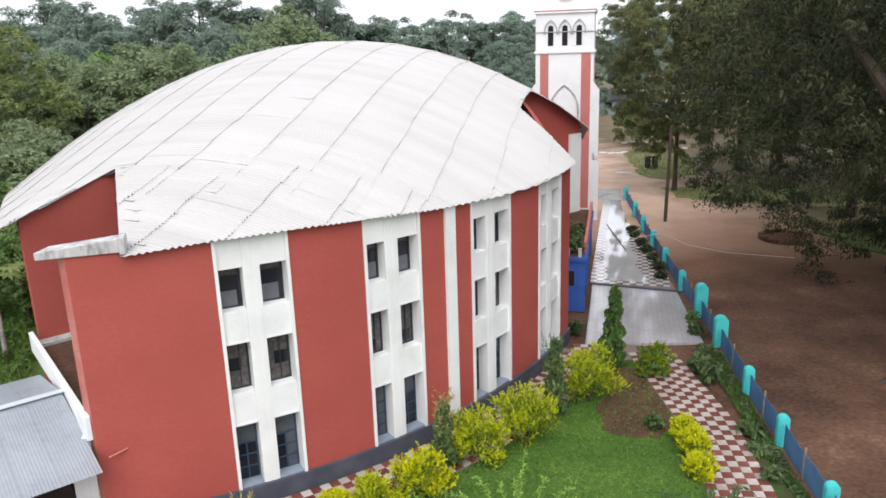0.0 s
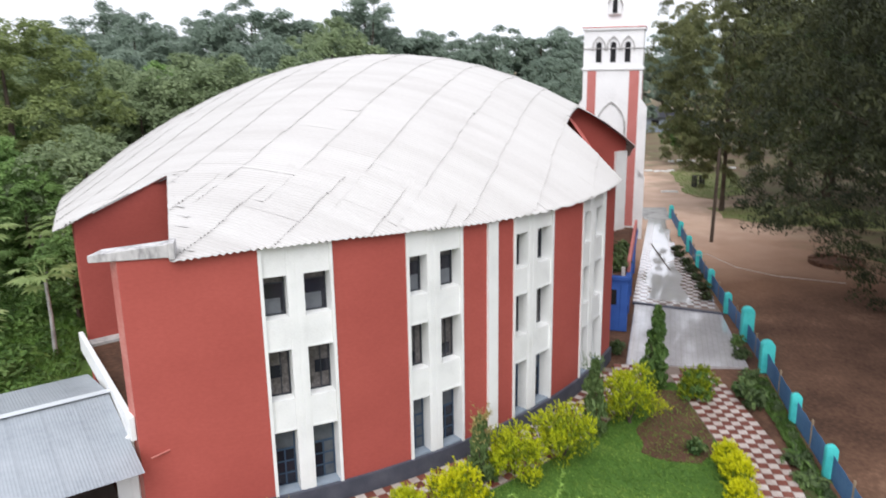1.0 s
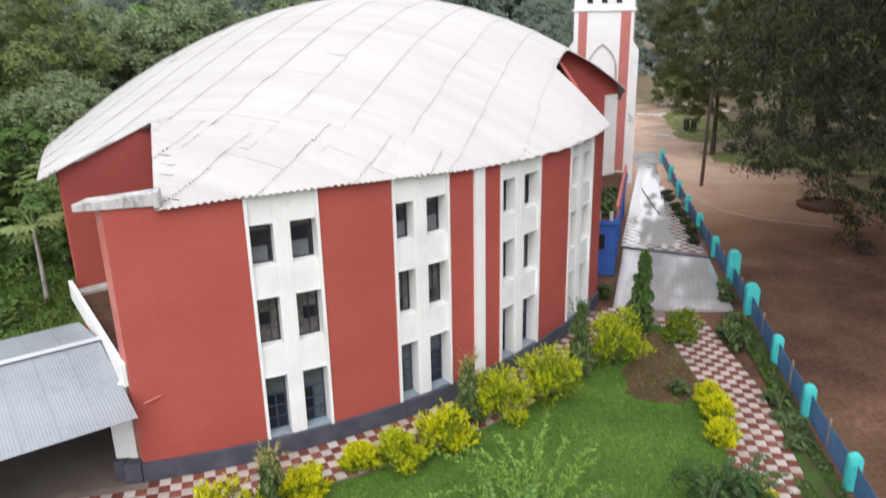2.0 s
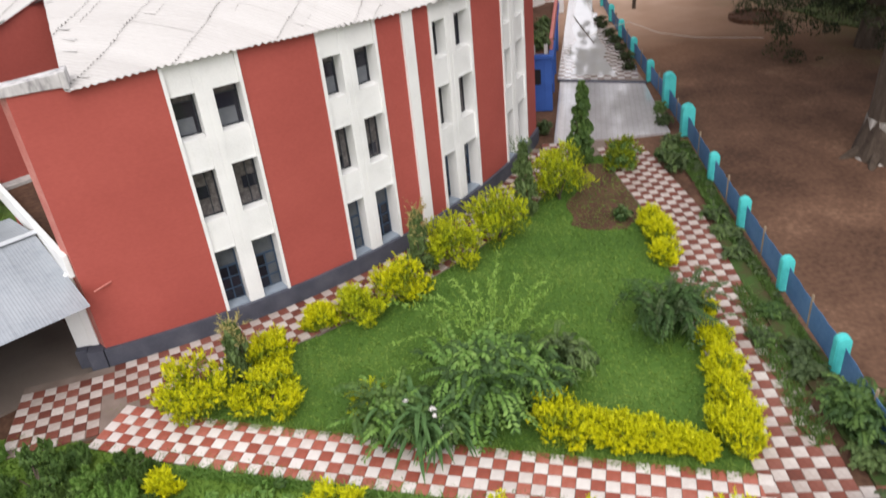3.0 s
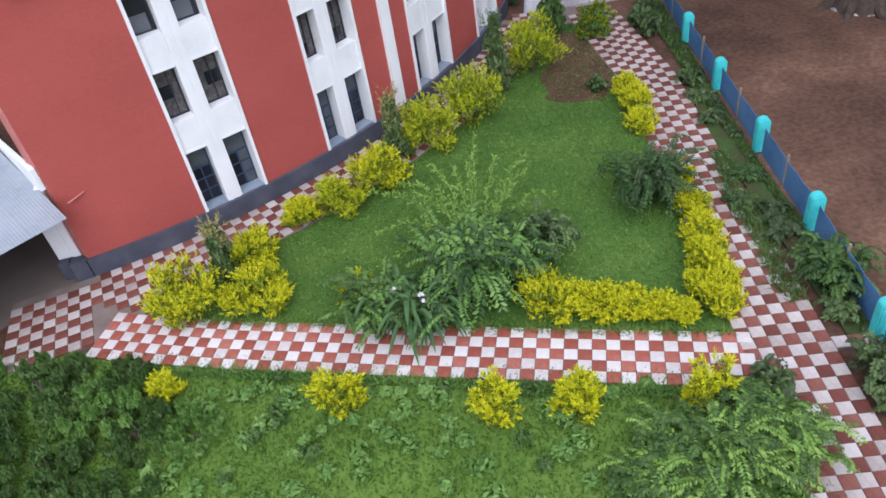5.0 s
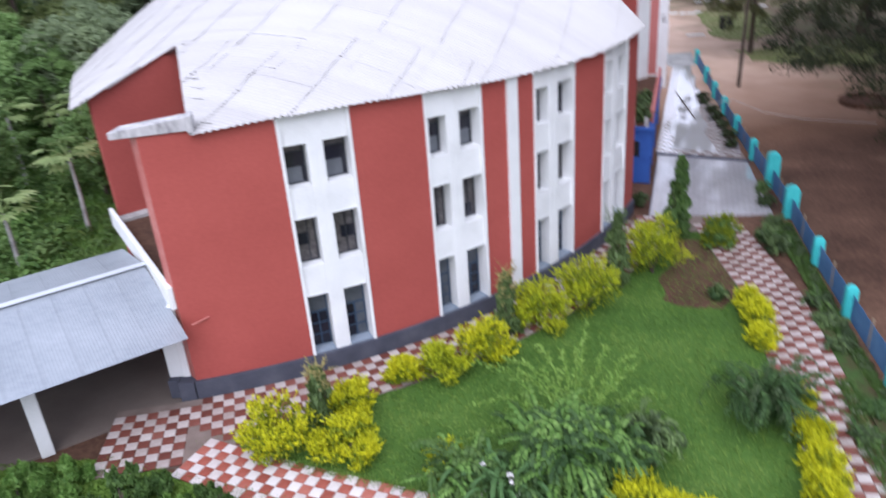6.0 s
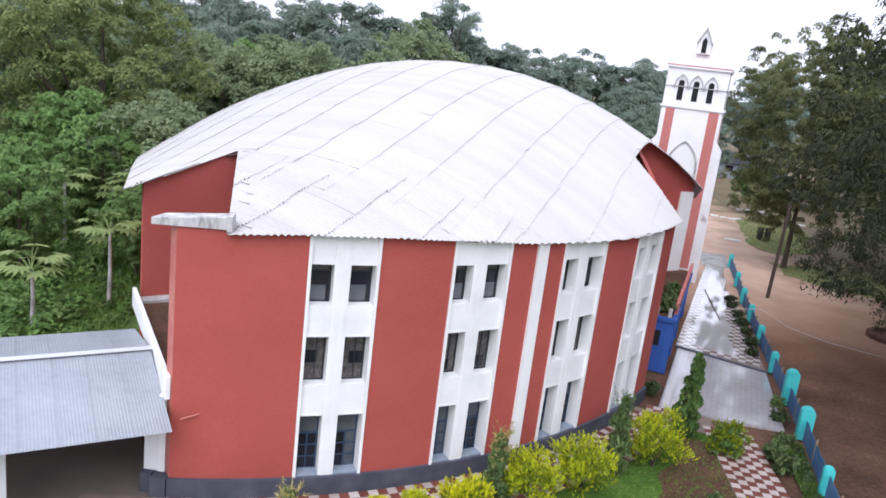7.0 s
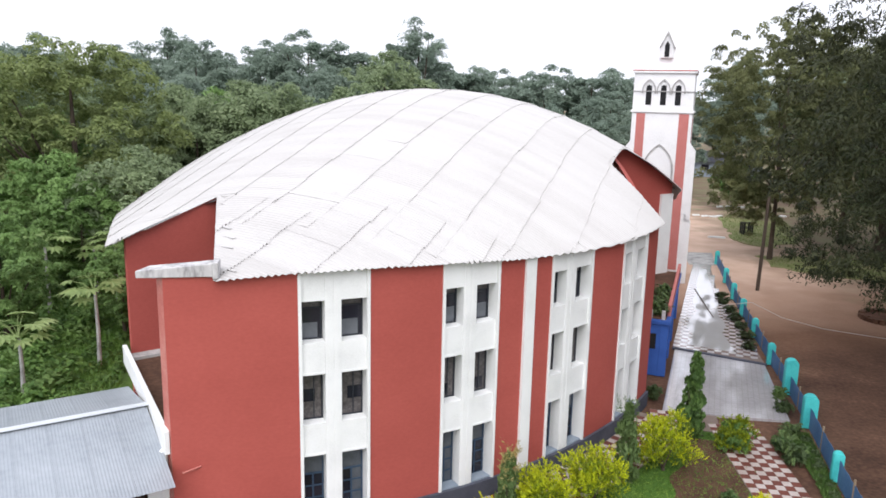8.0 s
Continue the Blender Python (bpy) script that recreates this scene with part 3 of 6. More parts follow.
under(part("lobe_end_wall", wall_up_to_roof(bmesh.new(), e0, (8.3, 38.0), 0.25, 0, drop=0.5), M_RED), hall)
under(part("back_wall", wall_up_to_roof(bmesh.new(), (12.5, 40.8), (9.5, 47.0), 0.25, 0, z_top=5.6), M_RED), hall)
under(part("back_wall", wall_up_to_roof(bmesh.new(), (9.5, 47.0), (-12.5, 48.3), 0.25, 0, z_top=5.6), M_RED), hall)
under(part("back_wall", wall_up_to_roof(bmesh.new(), (-12.5, 48.3), (-18.2, 41.3), 0.25, 0, z_top=4.6), M_RED), hall)

# ---- shell roof of corrugated cement sheets ----
RDIR = Vector((0.31, 0.951))               # the rows of sheets run this way in plan
RCROSS = Vector((0.951, -0.31))
SKEW = 0.334                               # the corrugations slant against the square of the rows
EAVE = [arc(t, RW + 0.22) for t in np.linspace(TH0 + 3.2, TH1 + 0.3, 40)]
OUTLINE = EAVE + [(7.15, 31.7), (9.2, 37.8), (13.05, 40.4), (14.0, 44.5), (10.0, 48.5), (-2, 50.5), (-13, 50.0), (-18.9, 43.5), (-18.7, 41.8), (-10.9, 23.2), (-8.0, 25.75)]


def inside_spans(u):
    """The stretches within the outline at the cross place u, counted along RDIR from the slanting corrugations."""
    cuts = []
    n = len(OUTLINE)
    for k in range(n):
        (xa, ya), (xb, yb) = OUTLINE[k], OUTLINE[(k + 1) % n]
        ua, ub = RCROSS.x * xa + RCROSS.y * ya, RCROSS.x * xb + RCROSS.y * yb
        if (ua > u) != (ub > u):
            s = (u - ua) / (ub - ua)
            x, y = xa + s * (xb - xa), ya + s * (yb - ya)
            cuts.append(RDIR.x * x + RDIR.y * y)
    cuts.sort()
    cuts = [c + SKEW * (u + 6.35) for c in cuts]
    return list(zip(cuts[::2], cuts[1::2]))


def roof_sheet(u0, u1, v0, v1, lift, rng, gap):
    """One corrugated sheet between two laps, cut to the outline of the roof. Its far end rides on the next sheet."""
    pitch = 0.154
    nv, nu = max(2, int(round((v1 - v0) / pitch * 6))), 7
    seed = rng.uniform(0, 99)
    edge = [max(inside_spans(u), key=lambda s: min(s[1], v1) - max(s[0], v0), default=(9e9, 9e9)) for u in (u0, (u0 + u1) / 2, u1)]
    if any(s[0] > v0 or s[1] < v1 for s in edge):
        nu = 30
    verts, faces, cols = [], [], []
    for i in range(nu + 1):
        k = i / nu
        u = u0 + (u1 - u0) * k
        best = max(inside_spans(u), key=lambda s: min(s[1], v1) - max(s[0], v0), default=None)
        if best is None or min(best[1], v1) - max(best[0], v0) <= 0.01:
            cols.append(None)
            continue
        col = []
        for j in range(nv + 1):
            v = min(max(v0 + (v1 - v0) * j / nv, best[0]), best[1])
            ragged = 0.045 * noise.noise((v * 2.7, seed, 1.0)) * k ** 6
            p = RCROSS * (u + ragged) + RDIR * (v - SKEW * (u + 6.35))
            crest = math.cos(2 * math.pi * v / pitch)
            rise = 0.014 + (0.015 + 0.014 * crest) * (0.8 + 1.1 * noise.noise((v * 1.9, seed, 7.0)))
            col.append((len(verts), v))
            verts.append((p.x, p.y, roof_z(p.x, p.y) + 0.028 * crest + lift + rise * k ** 3 + gap * (1 - j / nv) ** 2))
        cols.append(col)
    for a, b in zip(cols, cols[1:]):
        if a and b:
            for j in range(nv):
                if a[j + 1][1] - a[j][1] > 1e-4 or b[j + 1][1] - b[j][1] > 1e-4:
                    faces.append((a[j][0], b[j][0], b[j + 1][0], a[j + 1][0]))
    return (verts, faces) if faces else None


def make_roof():
    # a dark sheet just below, added so the gaps between the sheets look shaded
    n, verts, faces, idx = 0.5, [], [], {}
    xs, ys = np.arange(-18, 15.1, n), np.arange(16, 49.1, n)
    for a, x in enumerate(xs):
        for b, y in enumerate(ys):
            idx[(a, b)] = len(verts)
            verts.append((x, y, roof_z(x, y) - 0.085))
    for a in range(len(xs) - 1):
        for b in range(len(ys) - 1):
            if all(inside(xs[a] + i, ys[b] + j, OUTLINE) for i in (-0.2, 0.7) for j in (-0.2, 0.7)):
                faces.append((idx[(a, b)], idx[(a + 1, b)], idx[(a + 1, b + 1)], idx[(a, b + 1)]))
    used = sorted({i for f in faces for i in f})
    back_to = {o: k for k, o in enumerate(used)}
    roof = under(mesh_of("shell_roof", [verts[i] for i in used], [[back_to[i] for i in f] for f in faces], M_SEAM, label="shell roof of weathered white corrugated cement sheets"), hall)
    rng = random.Random(4)
    us, vs = [], []
    for x, y in OUTLINE:
        us.append(RCROSS.x * x + RCROSS.y * y)
        vs.append(RDIR.x * x + RDIR.y * y)
    rows = [-6.3]                          # the laps lie wider apart where the shell is flatter
    while rows[0] > min(us):
        rows.insert(0, rows[0] - min(2.2, 1.8 + 0.12 * len(rows)))
    while rows[-1] < max(us):
        rows.append(rows[-1] + 1.6)
    for u, nxt in zip(rows, rows[1:] + [rows[-1] + 1.6]):
        # the sheets of the lower courses are shifted against those above; the break wanders from strip to strip
        slant = SKEW * (u + 6.35)
        turn = 21.0 + slant + rng.choice((-1.06, -0.53, 0.0, 0.53))
        for lo, hi, shift in ((math.floor(min(vs) + slant) - 1, turn, -0.5), (19.5 + slant, max(vs) + slant + 1, 0.0)):
            v = lo
            while v < hi - 0.05:
                step = min(1.0 * rng.choice((1, 2, 2, 3)), hi - v)
                gap = rng.choice((0.0, 0.002, 0.006, 0.012) if 16.5 < v - slant < 25 else (0.0, 0.0, 0.0, 0.002, 0.004))
                s = roof_sheet(u + shift - 0.1, nxt + shift + rng.uniform(-0.06, 0.06), v - 0.07, v + step + 0.03, rng.uniform(0, 0.003) + (0.022 if shift else 0.0), rng, gap)
                if s:
                    under(mesh_of("roof_sheet", *s, M_ROOF, smooth=True), roof)
                v += step


make_roof()
# frayed strips of flashing down the cut edge of the sheets
frng = random.Random(8)
for k in range(9):
    s = (k + 0.5) / 9
    x, y = -7.75 + 2.35 * s, 25.75 - 8.0 * s
    z = roof_z(x + 0.1, y) + 0.012
    mm = Matrix.Translation((x + frng.uniform(-0.1, 0.15), y, z)) @ Matrix.Rotation(radians(-36 + frng.uniform(-14, 14)), 4, "Z") @ Matrix.Rotation(radians(frng.uniform(-3, 3)), 4, "Y")
    under(part("flashing_strip", box((0, -0.06, 0), (frng.uniform(0.3, 0.6), 0.06, 0.012), mm), M_ROOF), bpy.data.objects["shell_roof"])
SLAB = [(-7.42, 17.24), (-5.62, 17.555), (-5.7, 18.05), (-7.3, 17.85)]
bm = prism(bmesh.new(), SLAB, 7.56, 7.9)
for v in bm.verts:
    if v.co.z > 7.7:
        v.co.z = 7.74 + 0.16 * (v.co.x + 7.42) / 1.8
slab = under(part("eave_slab", bm, M_SLAB, label="stained concrete eave slab", bevel=0.015), hall)
under(part("slab_end", box((0, -0.04, 7.52), (0.14, 0.5, 7.93), along((-5.63, 17.53), (-4.6, 17.71))[0]), M_SLAB, bevel=0.012), slab)

# terrace over the side entrance
m, _ = along((-6.98, 17.62), (-10.75, 24.0))
under(part("parapet", box((-0.2, 0.0, 2.85), (7.4, 0.14, 3.5), m), M_WHITE, label="white terrace parapet", bevel=0.015), hall)
under(part("terrace_slab", prism(bmesh.new(), [(-6.98, 17.7), (-10.7, 24.0), (-9.8, 24.6), (-7.05, 17.9)], 2.9, 3.1), M_SOIL, label="terrace floor covered with earth"), hall)
under(part("entrance_pier", box((-0.11, -0.1, 0.6), (0.09, 0.12, 2.86), Matrix.Translation((-7.13, 17.72, 0))), M_WHITE, bevel=0.01), hall)
under(part("entrance_pier_base", box((-0.22, -0.22, 0), (0.22, 0.22, 0.6), Matrix.Translation((-7.1, 17.5, 0))), M_PLINTH, bevel=0.01), hall)
under(part("entrance_pier", box((-0.5, -0.06, 0.6), (-0.112, 0.16, 2.25), Matrix.Translation((-7.13, 17.72, 0))), M_WHITE, bevel=0.01), hall)
under(part("entrance_pier_base", box((-0.55, -0.16, 0), (-0.25, 0.2, 0.6), Matrix.Translation((-7.1, 17.62, 0))), M_PLINTH, bevel=0.01), hall)
x, y = arc(11.0, RW)
under(part("drain_spout", tube(bmesh.new(), [(x - 0.15, y - 0.2, 2.42), (x + 0.25, y + 0.05, 2.5)], 0.024, 8), M_EDGE, label="short rusty drain pipe"), hall)

# ---- bell tower ----
def frame_at(x, y, deg):
    return Matrix.Translation((x, y, 0)) @ Matrix.Rotation(radians(deg), 4, "Z")


def pointed(w, h, n=6):
    """Outline of a pointed arch of width w and whole height h, from its left foot round to its right foot."""
    spring = h - 0.866 * w
    left = [(-w / 2, 0)] + [(-w / 2 + w * (1 - math.cos(radians(60 * i / n))), spring + w * math.sin(radians(60 * i / n))) for i in range(n + 1)]
    return left + [(-x, z) for x, z in left[-2::-1]]


def slab_xz(bm, pts, y0, y1, m):
    """A shape drawn in x and z, given depth in y."""
    a = [bm.verts.new(m @ Vector((x, y0, z))) for x, z in pts]
    b = [bm.verts.new(m @ Vector((x, y1, z))) for x, z in pts]
    bm.faces.new(a)
    bm.faces.new(b[::-1])
    for i in range(len(pts)):
        j = (i + 1) % len(pts)
        bm.faces.new((a[i], b[i], b[j], a[j]))
    return bm


def arch_band(bm, cx, z0, w, h, t, y0, y1, m):
    """A raised moulding round a pointed arch."""
    outer, inner = pointed(w + 2 * t, h + t), pointed(w, h)
    o = [(cx + x, z0 + z) for x, z in outer]
    i = [(cx + x, z0 + z) for x, z in inner]
    for k in range(len(o) - 1):
        slab_xz(bm, [o[k], o[k + 1], i[k + 1], i[k]], y0, y1, m)
    return bm


def bell_tower():
    m = frame_at(14.2, 49.55, -19.4)       # middle of the front face
    t = empty("bell_tower", (14.9, 51.3, 0), "white church tower with red panels and pointed openings", "tower")
    hw, dp = 1.92, 3.84
    put = lambda name, bm, mat, label="", bevel=0.0: under(part(name, bm, mat, None, label, bevel), t)
    put("shaft", box((-hw, 0, 0), (hw, dp, 11.45), m), M_TOWER, "white plastered shaft")
    # solid dark box in place of the unlit bell chamber
    put("belfry", box((-hw + 0.04, 0.3, 11.45), (hw - 0.04, dp - 0.04, 14.0), m), M_DARK)
    # belfry face with three pointed openings
    face = put("belfry_face", box((-hw, 0.04, 13.1), (hw, 0.3, 14.0), m), M_TOWER)
    for a, b in ((-hw, -1.1), (-0.76, -0.17), (0.17, 0.76), (1.1, hw)):
        put("belfry_pier", box((a, 0.04, 11.85), (b, 0.3, 13.1), m), M_TOWER)
    put("belfry_sill", box((-hw, 0.04, 11.45), (hw, 0.3, 11.85), m), M_TOWER)
    for s in (-1, 1):
        put("belfry_side", box((s * hw, 0.3, 11.45), (s * (hw - 0.05), dp, 14.0), m), M_TOWER)
    for cx in (-0.93, 0.0, 0.93):
        bm = bmesh.new()
        slab_xz(bm, [(cx + x, 11.85 + z) for x, z in pointed(0.36, 1.32)], 0.02, 0.035, m)
        # dark slab proud of the face: shade of the opening as colour
        put("belfry_opening_shade", bm, M_DARK, "dark slab standing for the unlit pointed opening")
        put("hood_mould", arch_band(bmesh.new(), cx, 12.6, 0.74, 0.86, 0.07, -0.06, 0.04, m), M_CONC, "grey pointed hood mould")
    for z, o, h in ((11.35, 0.1, 0.16), (12.7, 0.03, 0.06), (13.9, 0.1, 0.14), (14.04, 0.12, 0.07)):
        put("cornice", box((-hw - o, -o, z), (hw + o, dp + o, z + h), m), (M_TOWER, M_CONC, M_TOWER, M_PANEL)[(11.35, 12.7, 13.9, 14.04).index(z)], bevel=0.02)
    # red corner panels and the blind arch
    for a, b in ((-1.62, -1.06), (1.1, 1.72)):
        put("red_panel", box((a, -0.03, 0.9), (b, 0.02, 11.3), m), M_PANEL, "faded red painted panel")
    put("blind_arch", arch_band(bmesh.new(), 0.0, 4.2, 1.75, 5.0, 0.12, -0.08, 0.02, m), M_CONC, "grey pointed arch moulding")
    bm = bmesh.new()
    slab_xz(bm, [(x, 4.2 + z) for x, z in pointed(1.7, 4.9)], -0.035, 0.01, m)
    put("blind_panel", bm, M_TOWER)
    # stepped corner buttresses
    for s in (-1, 1):
        bm = bmesh.new()
        for z0, z1, w in ((0, 4.2, 0.46), (4.2, 8.9, 0.4)):
            add_box(bm, (s * hw, 0.0, z0), (s * (hw + w), 0.6, z1), m)
            slab_xz(bm, [(s * hw, z1), (s * (hw + w), z1), (s * hw, z1 + 1.4 * w)], 0.0, 0.6, m)
        put("buttress", bm, M_TOWER, "stepped white buttress")
        put("side_panel", box((s * (hw + 0.02), 1.0, 0.9), (s * (hw - 0.02), 1.6, 11.0), m), M_PANEL)
    # spire with a small gabled light
    bm = bmesh.new()
    c = [bm.verts.new(m @ Vector(p)) for p in ((-1.5, 0.4, 14.1), (1.5, 0.4, 14.1), (1.5, dp - 0.4, 14.1), (-1.5, dp - 0.4, 14.1))]
    top = bm.verts.new(m @ Vector((0, dp / 2, 18.4)))
    bm.faces.new(c[::-1])
    for k in range(4):
        bm.faces.new((c[k], c[(k + 1) % 4], top))
    put("spire", bm, M_TOWER, "white pyramid spire")
    bm = bmesh.new()
    slab_xz(bm, [(-0.42, 14.9), (0.42, 14.9), (0.42, 15.7), (0, 16.45), (-0.42, 15.7)], 0.3, 1.4, m)
    put("spire_light", bm, M_TOWER)
    put("light_gable", slab_xz(slab_xz(bmesh.new(), [(-0.5, 15.55), (-0.4, 15.55), (0, 16.4), (0, 16.6)], 0.2, 1.3, m), [(0.5, 15.55), (0, 16.6), (0, 16.4), (0.4, 15.55)], 0.2, 1.3, m), M_CONC)
    # another dark slab, for the unlit slot of the gabled light
    put("light_opening_shade", slab_xz(bmesh.new(), [(-0.15, 14.95), (0.15, 14.95), (0.15, 15.7), (0, 15.95), (-0.15, 15.7)], 0.28, 0.299, m), M_DARK)


bell_tower()


# ---- blue entrance porch ----
def porch():
    p, q = (10.05, 31.2), (13.45, 40.7)
    m, n = along(p, q)
    t = empty("entrance_porch", (*p, 0), "bright blue entrance porch with a weedy flat roof", "porch")
    put = lambda name, bm, mat, label="", bevel=0.0: under(part(name, bm, mat, None, label, bevel), t)
    put("roof_slab", box((-0.1, -0.06, 2.42), (n, 2.3, 2.6), m), M_BLUE, "blue edged roof slab", 0.01)
    put("roof_earth", box((0.12, 0.16, 2.6), (n, 2.2, 2.64), m), M_SOIL, "earth lying on the flat roof")
    put("parapet", box((0.75, 0, 2.6), (n, 0.15, 3.12), m), M_PANEL, "faded red parapet", 0.015)
    for x, y in ((0.05, 0.2), (0.05, 0.75), (0.05, 1.3)):
        put("baluster", box((x, y, 2.6), (x + 0.16, y + 0.16, 3.0), m), M_CONC, "stained concrete baluster", 0.015)
    for x in (0.0, 2.6, 5.4, n - 0.35):
        put("pillar", box((x, 0.02, 0), (x + 0.35, 0.36, 2.42), m), M_BLUE, "blue painted pillar", 0.01)
    put("front_panel", box((0.02, 0.36, 0), (0.16, 2.2, 2.42), m), M_BLUE, "blue front wall")
    # thin dark boxes on the walls give the openings' inner shade
    put("window_opening_shade", box((-0.004, 0.52, 1.25), (0.019, 0.84, 1.95), m), M_DARK, "dark box standing for a small unlit opening")
    put("window_opening_shade", box((0.06, 0.0, 0.75), (0.3, 0.019, 1.2), m), M_DARK, "dark box standing for a small unlit opening")
    put("side_panel", box((0.35, 0.1, 0), (2.6, 0.22, 1.1), m), M_BLUE, "blue low wall")
    put("frieze", box((0.35, 0.06, 2.0), (n - 0.35, 0.3, 2.42), m), M_BLUE)


porch()


# ---- shed ----
def shed():
    er, el = Vector((-6.41, 16.46, 2.5)), Vector((-10.5, 13.9, 2.5))
    d = (el - er).normalized()
    up_ = Vector((-8.35, 19.5, 3.3)) - er
    perp = up_ - d * up_.dot(d)
    skew = d * up_.dot(d)
    t = empty("shed", (-9, 18, 0), "open shed with a corrugated galvanised metal roof", "shed")
    rng = random.Random(3)
    length = 9.0
    # front and back slope of ribbed sheets
    for name, base, rise, shift in (("front_slope", er, perp, 0.0), ("back_slope", er + perp, Vector((perp.x * 0.85, perp.y * 0.85, -0.55)), 0.0)):
        x = 0.0
        while x < length:
            w = 0.86
            v, f = [], []
            n = 36
            for i in range(n + 1):
                s = x + w * i / n
                z = 0.0075 * math.cos(2 * math.pi * i / n * 11)
                for j in range(3):
                    k = j / 2
                    p = base + d * s + rise * k + Vector((0, 0, z))
                    v.append(p)
            for i in range(n):
                for j in range(2):
                    a = i * 3 + j
                    f.append((a, a + 3, a + 4, a + 1))
            under(mesh_of("roof_sheet", v, f, M_METAL, smooth=True), t)
            x += w - 0.03
    a = er + perp - d * 0.05 + Vector((0, 0, 0.03))
    bm = bmesh.new()
    nrm = Vector((perp.x, perp.y, 0)).normalized()
    pts = [a - nrm * 0.15 + Vector((0, 0, -0.012)), a + Vector((0, 0, 0.035)), a + nrm * 0.15 + Vector((0, 0, -0.025))]
    vs = [[bm.verts.new(p + d * s + Vector((0, 0, h))) for p in pts] for s in (0, length) for h in (0.0, 0.012)]
    for lo in (0, 1):
        bm.faces.new((vs[lo][0], vs[lo][1], vs[lo + 2][1], vs[lo + 2][0]))
        bm.faces.new((vs[lo][1], vs[lo][2], vs[lo + 2][2], vs[lo + 2][1]))
    under(part("ridge_cap", bm, M_CAP, None, "pale ridge cap"), t)
    for x, y in ((-10.28, 15.54), (-13.5, 13.62)):
        under(part("pillar", box((-0.16, -0.16, 0), (0.16, 0.16, 2.42), frame_at(x, y, 31)), M_WHITE, None, "white plastered pillar", 0.01), t)
        under(part("lamp_bracket", tube(bmesh.new(), [(x + 0.06, y - 0.17, 2.3), (x + 0.1, y - 0.3, 2.28), (x + 0.12, y - 0.34, 2.18)], [0.05, 0.06, 0.08], 8), M_BLACK, None, "small black lamp"), t)
    under(part("lamp_bracket", tube(bmesh.new(), [(-7.05, 17.3, 2.3), (-7.0, 17.18, 2.28), (-6.98, 17.14, 2.18)], [0.05, 0.06, 0.08], 8), M_BLACK, None, "small black lamp"), t)
    pm, pn = along((-7.25, 17.6), (-15.5, 12.6))
    under(part("beam", box((0, -0.08, 2.25), (9.2, 0.08, 2.42), pm), M_BLACK), t)
    under(part("back_wall", box((0, -5.4, 0), (9.2, -5.2, 2.6), pm), M_CONC, None, "dull concrete back wall"), t)
    floor = tagged(part("shed_floor", box((0.0, -5.2, -0.1), (9.2, 0.2, 0.035), pm), M_FLOOR), "bare concrete floor of the shed", "floor", kind="structure")


shed()

# ---- fence ----
POSTS = [(9.84, 8.42), (10.7, 11.85), (11.47, 15.25), (12.25, 18.75), (13.03, 22.15), (14.1, 26.3), (14.85, 29.6), (15.6, 33.2), (16.5, 37.3), (17.4, 41.2), (18.3, 45.0), (19.4, 49.3), (20.9, 55.2)]
POSTS = [(8.15, 1.6), (9.0, 5.0)] + POSTS


def fence():
    t = empty("garden_fence", (*POSTS[2], 0), "blue mesh fence between turquoise concrete posts", "fence")

    def post(w, d, h):
        """A thick slab post whose top is rounded off."""
        outline = [(-w / 2, 0), (w / 2, 0)] + [(w / 2 * math.cos(radians(a)), h - w * 0.42 + w * 0.42 * math.sin(radians(a))) for a in range(0, 181, 20)]
        bm = slab_xz(bmesh.new(), outline, -d / 2, d / 2, Matrix())
        bmesh.ops.recalc_face_normals(bm, faces=list(bm.faces))
        bmesh.ops.bevel(bm, geom=[e for e in bm.edges if abs(e.verts[0].co.y - e.verts[1].co.y) < 1e-5], offset=0.03, segments=2, affect="EDGES", clamp_overlap=True)
        return bm

    small = None
    for i, (x, y) in enumerate(POSTS):
        a, b = POSTS[max(i - 1, 0)], POSTS[min(i + 1, len(POSTS) - 1)]
        ang = math.degrees(math.atan2(b[1] - a[1], b[0] - a[0])) - 90
        if i in (7, 8):
            ob = part("gate_post", post(0.5, 0.42, 1.55 if i == 8 else 1.3), M_POST, None, "tall turquoise gate post")
        elif small is None:
            ob = part("post", post(0.34, 0.26, 1.05), M_POST)
            small = ob.data
        else:
            ob = new("post", small)
        ob.matrix_world = frame_at(x, y, ang)
        bpy.context.view_layer.update()
        under(ob, t)
    for i, (p, q) in enumerate(zip(POSTS, POSTS[1:])):
        m, n = along(p, q)
        rng = random.Random(i)
        v, f, k = [], [], 24
        for j in range(k + 1):
            x = 0.2 + (n - 0.4) * j / k
            sag = 0.03 * math.sin(math.pi * j / k) + 0.006 * rng.random()
            for zz in (0.03, 0.33, 0.6, 0.84 - sag):
                y = 0.012 * math.sin(j * 1.1 + i) * (zz / 0.9)
                v.append(m @ Vector((x, y, zz)))
        for j in range(k):
            for l in range(3):
                a = j * 4 + l
                f.append((a, a + 4, a + 5, a + 1))
        net = under(mesh_of("mesh_panel", v, f, M_NET, None, "blue mesh panel"), t)
        mod = net.modifiers.new("thick", "SOLIDIFY")
        mod.thickness = 0.01
        w = m @ Vector((n / 2, 0, 0))
        under(part("stake", box((-0.025, -0.025, 0), (0.025, 0.025, 0.98), frame_at(w.x, w.y, 20)), M_RUST, None, "rusty iron stake"), t)


fence()

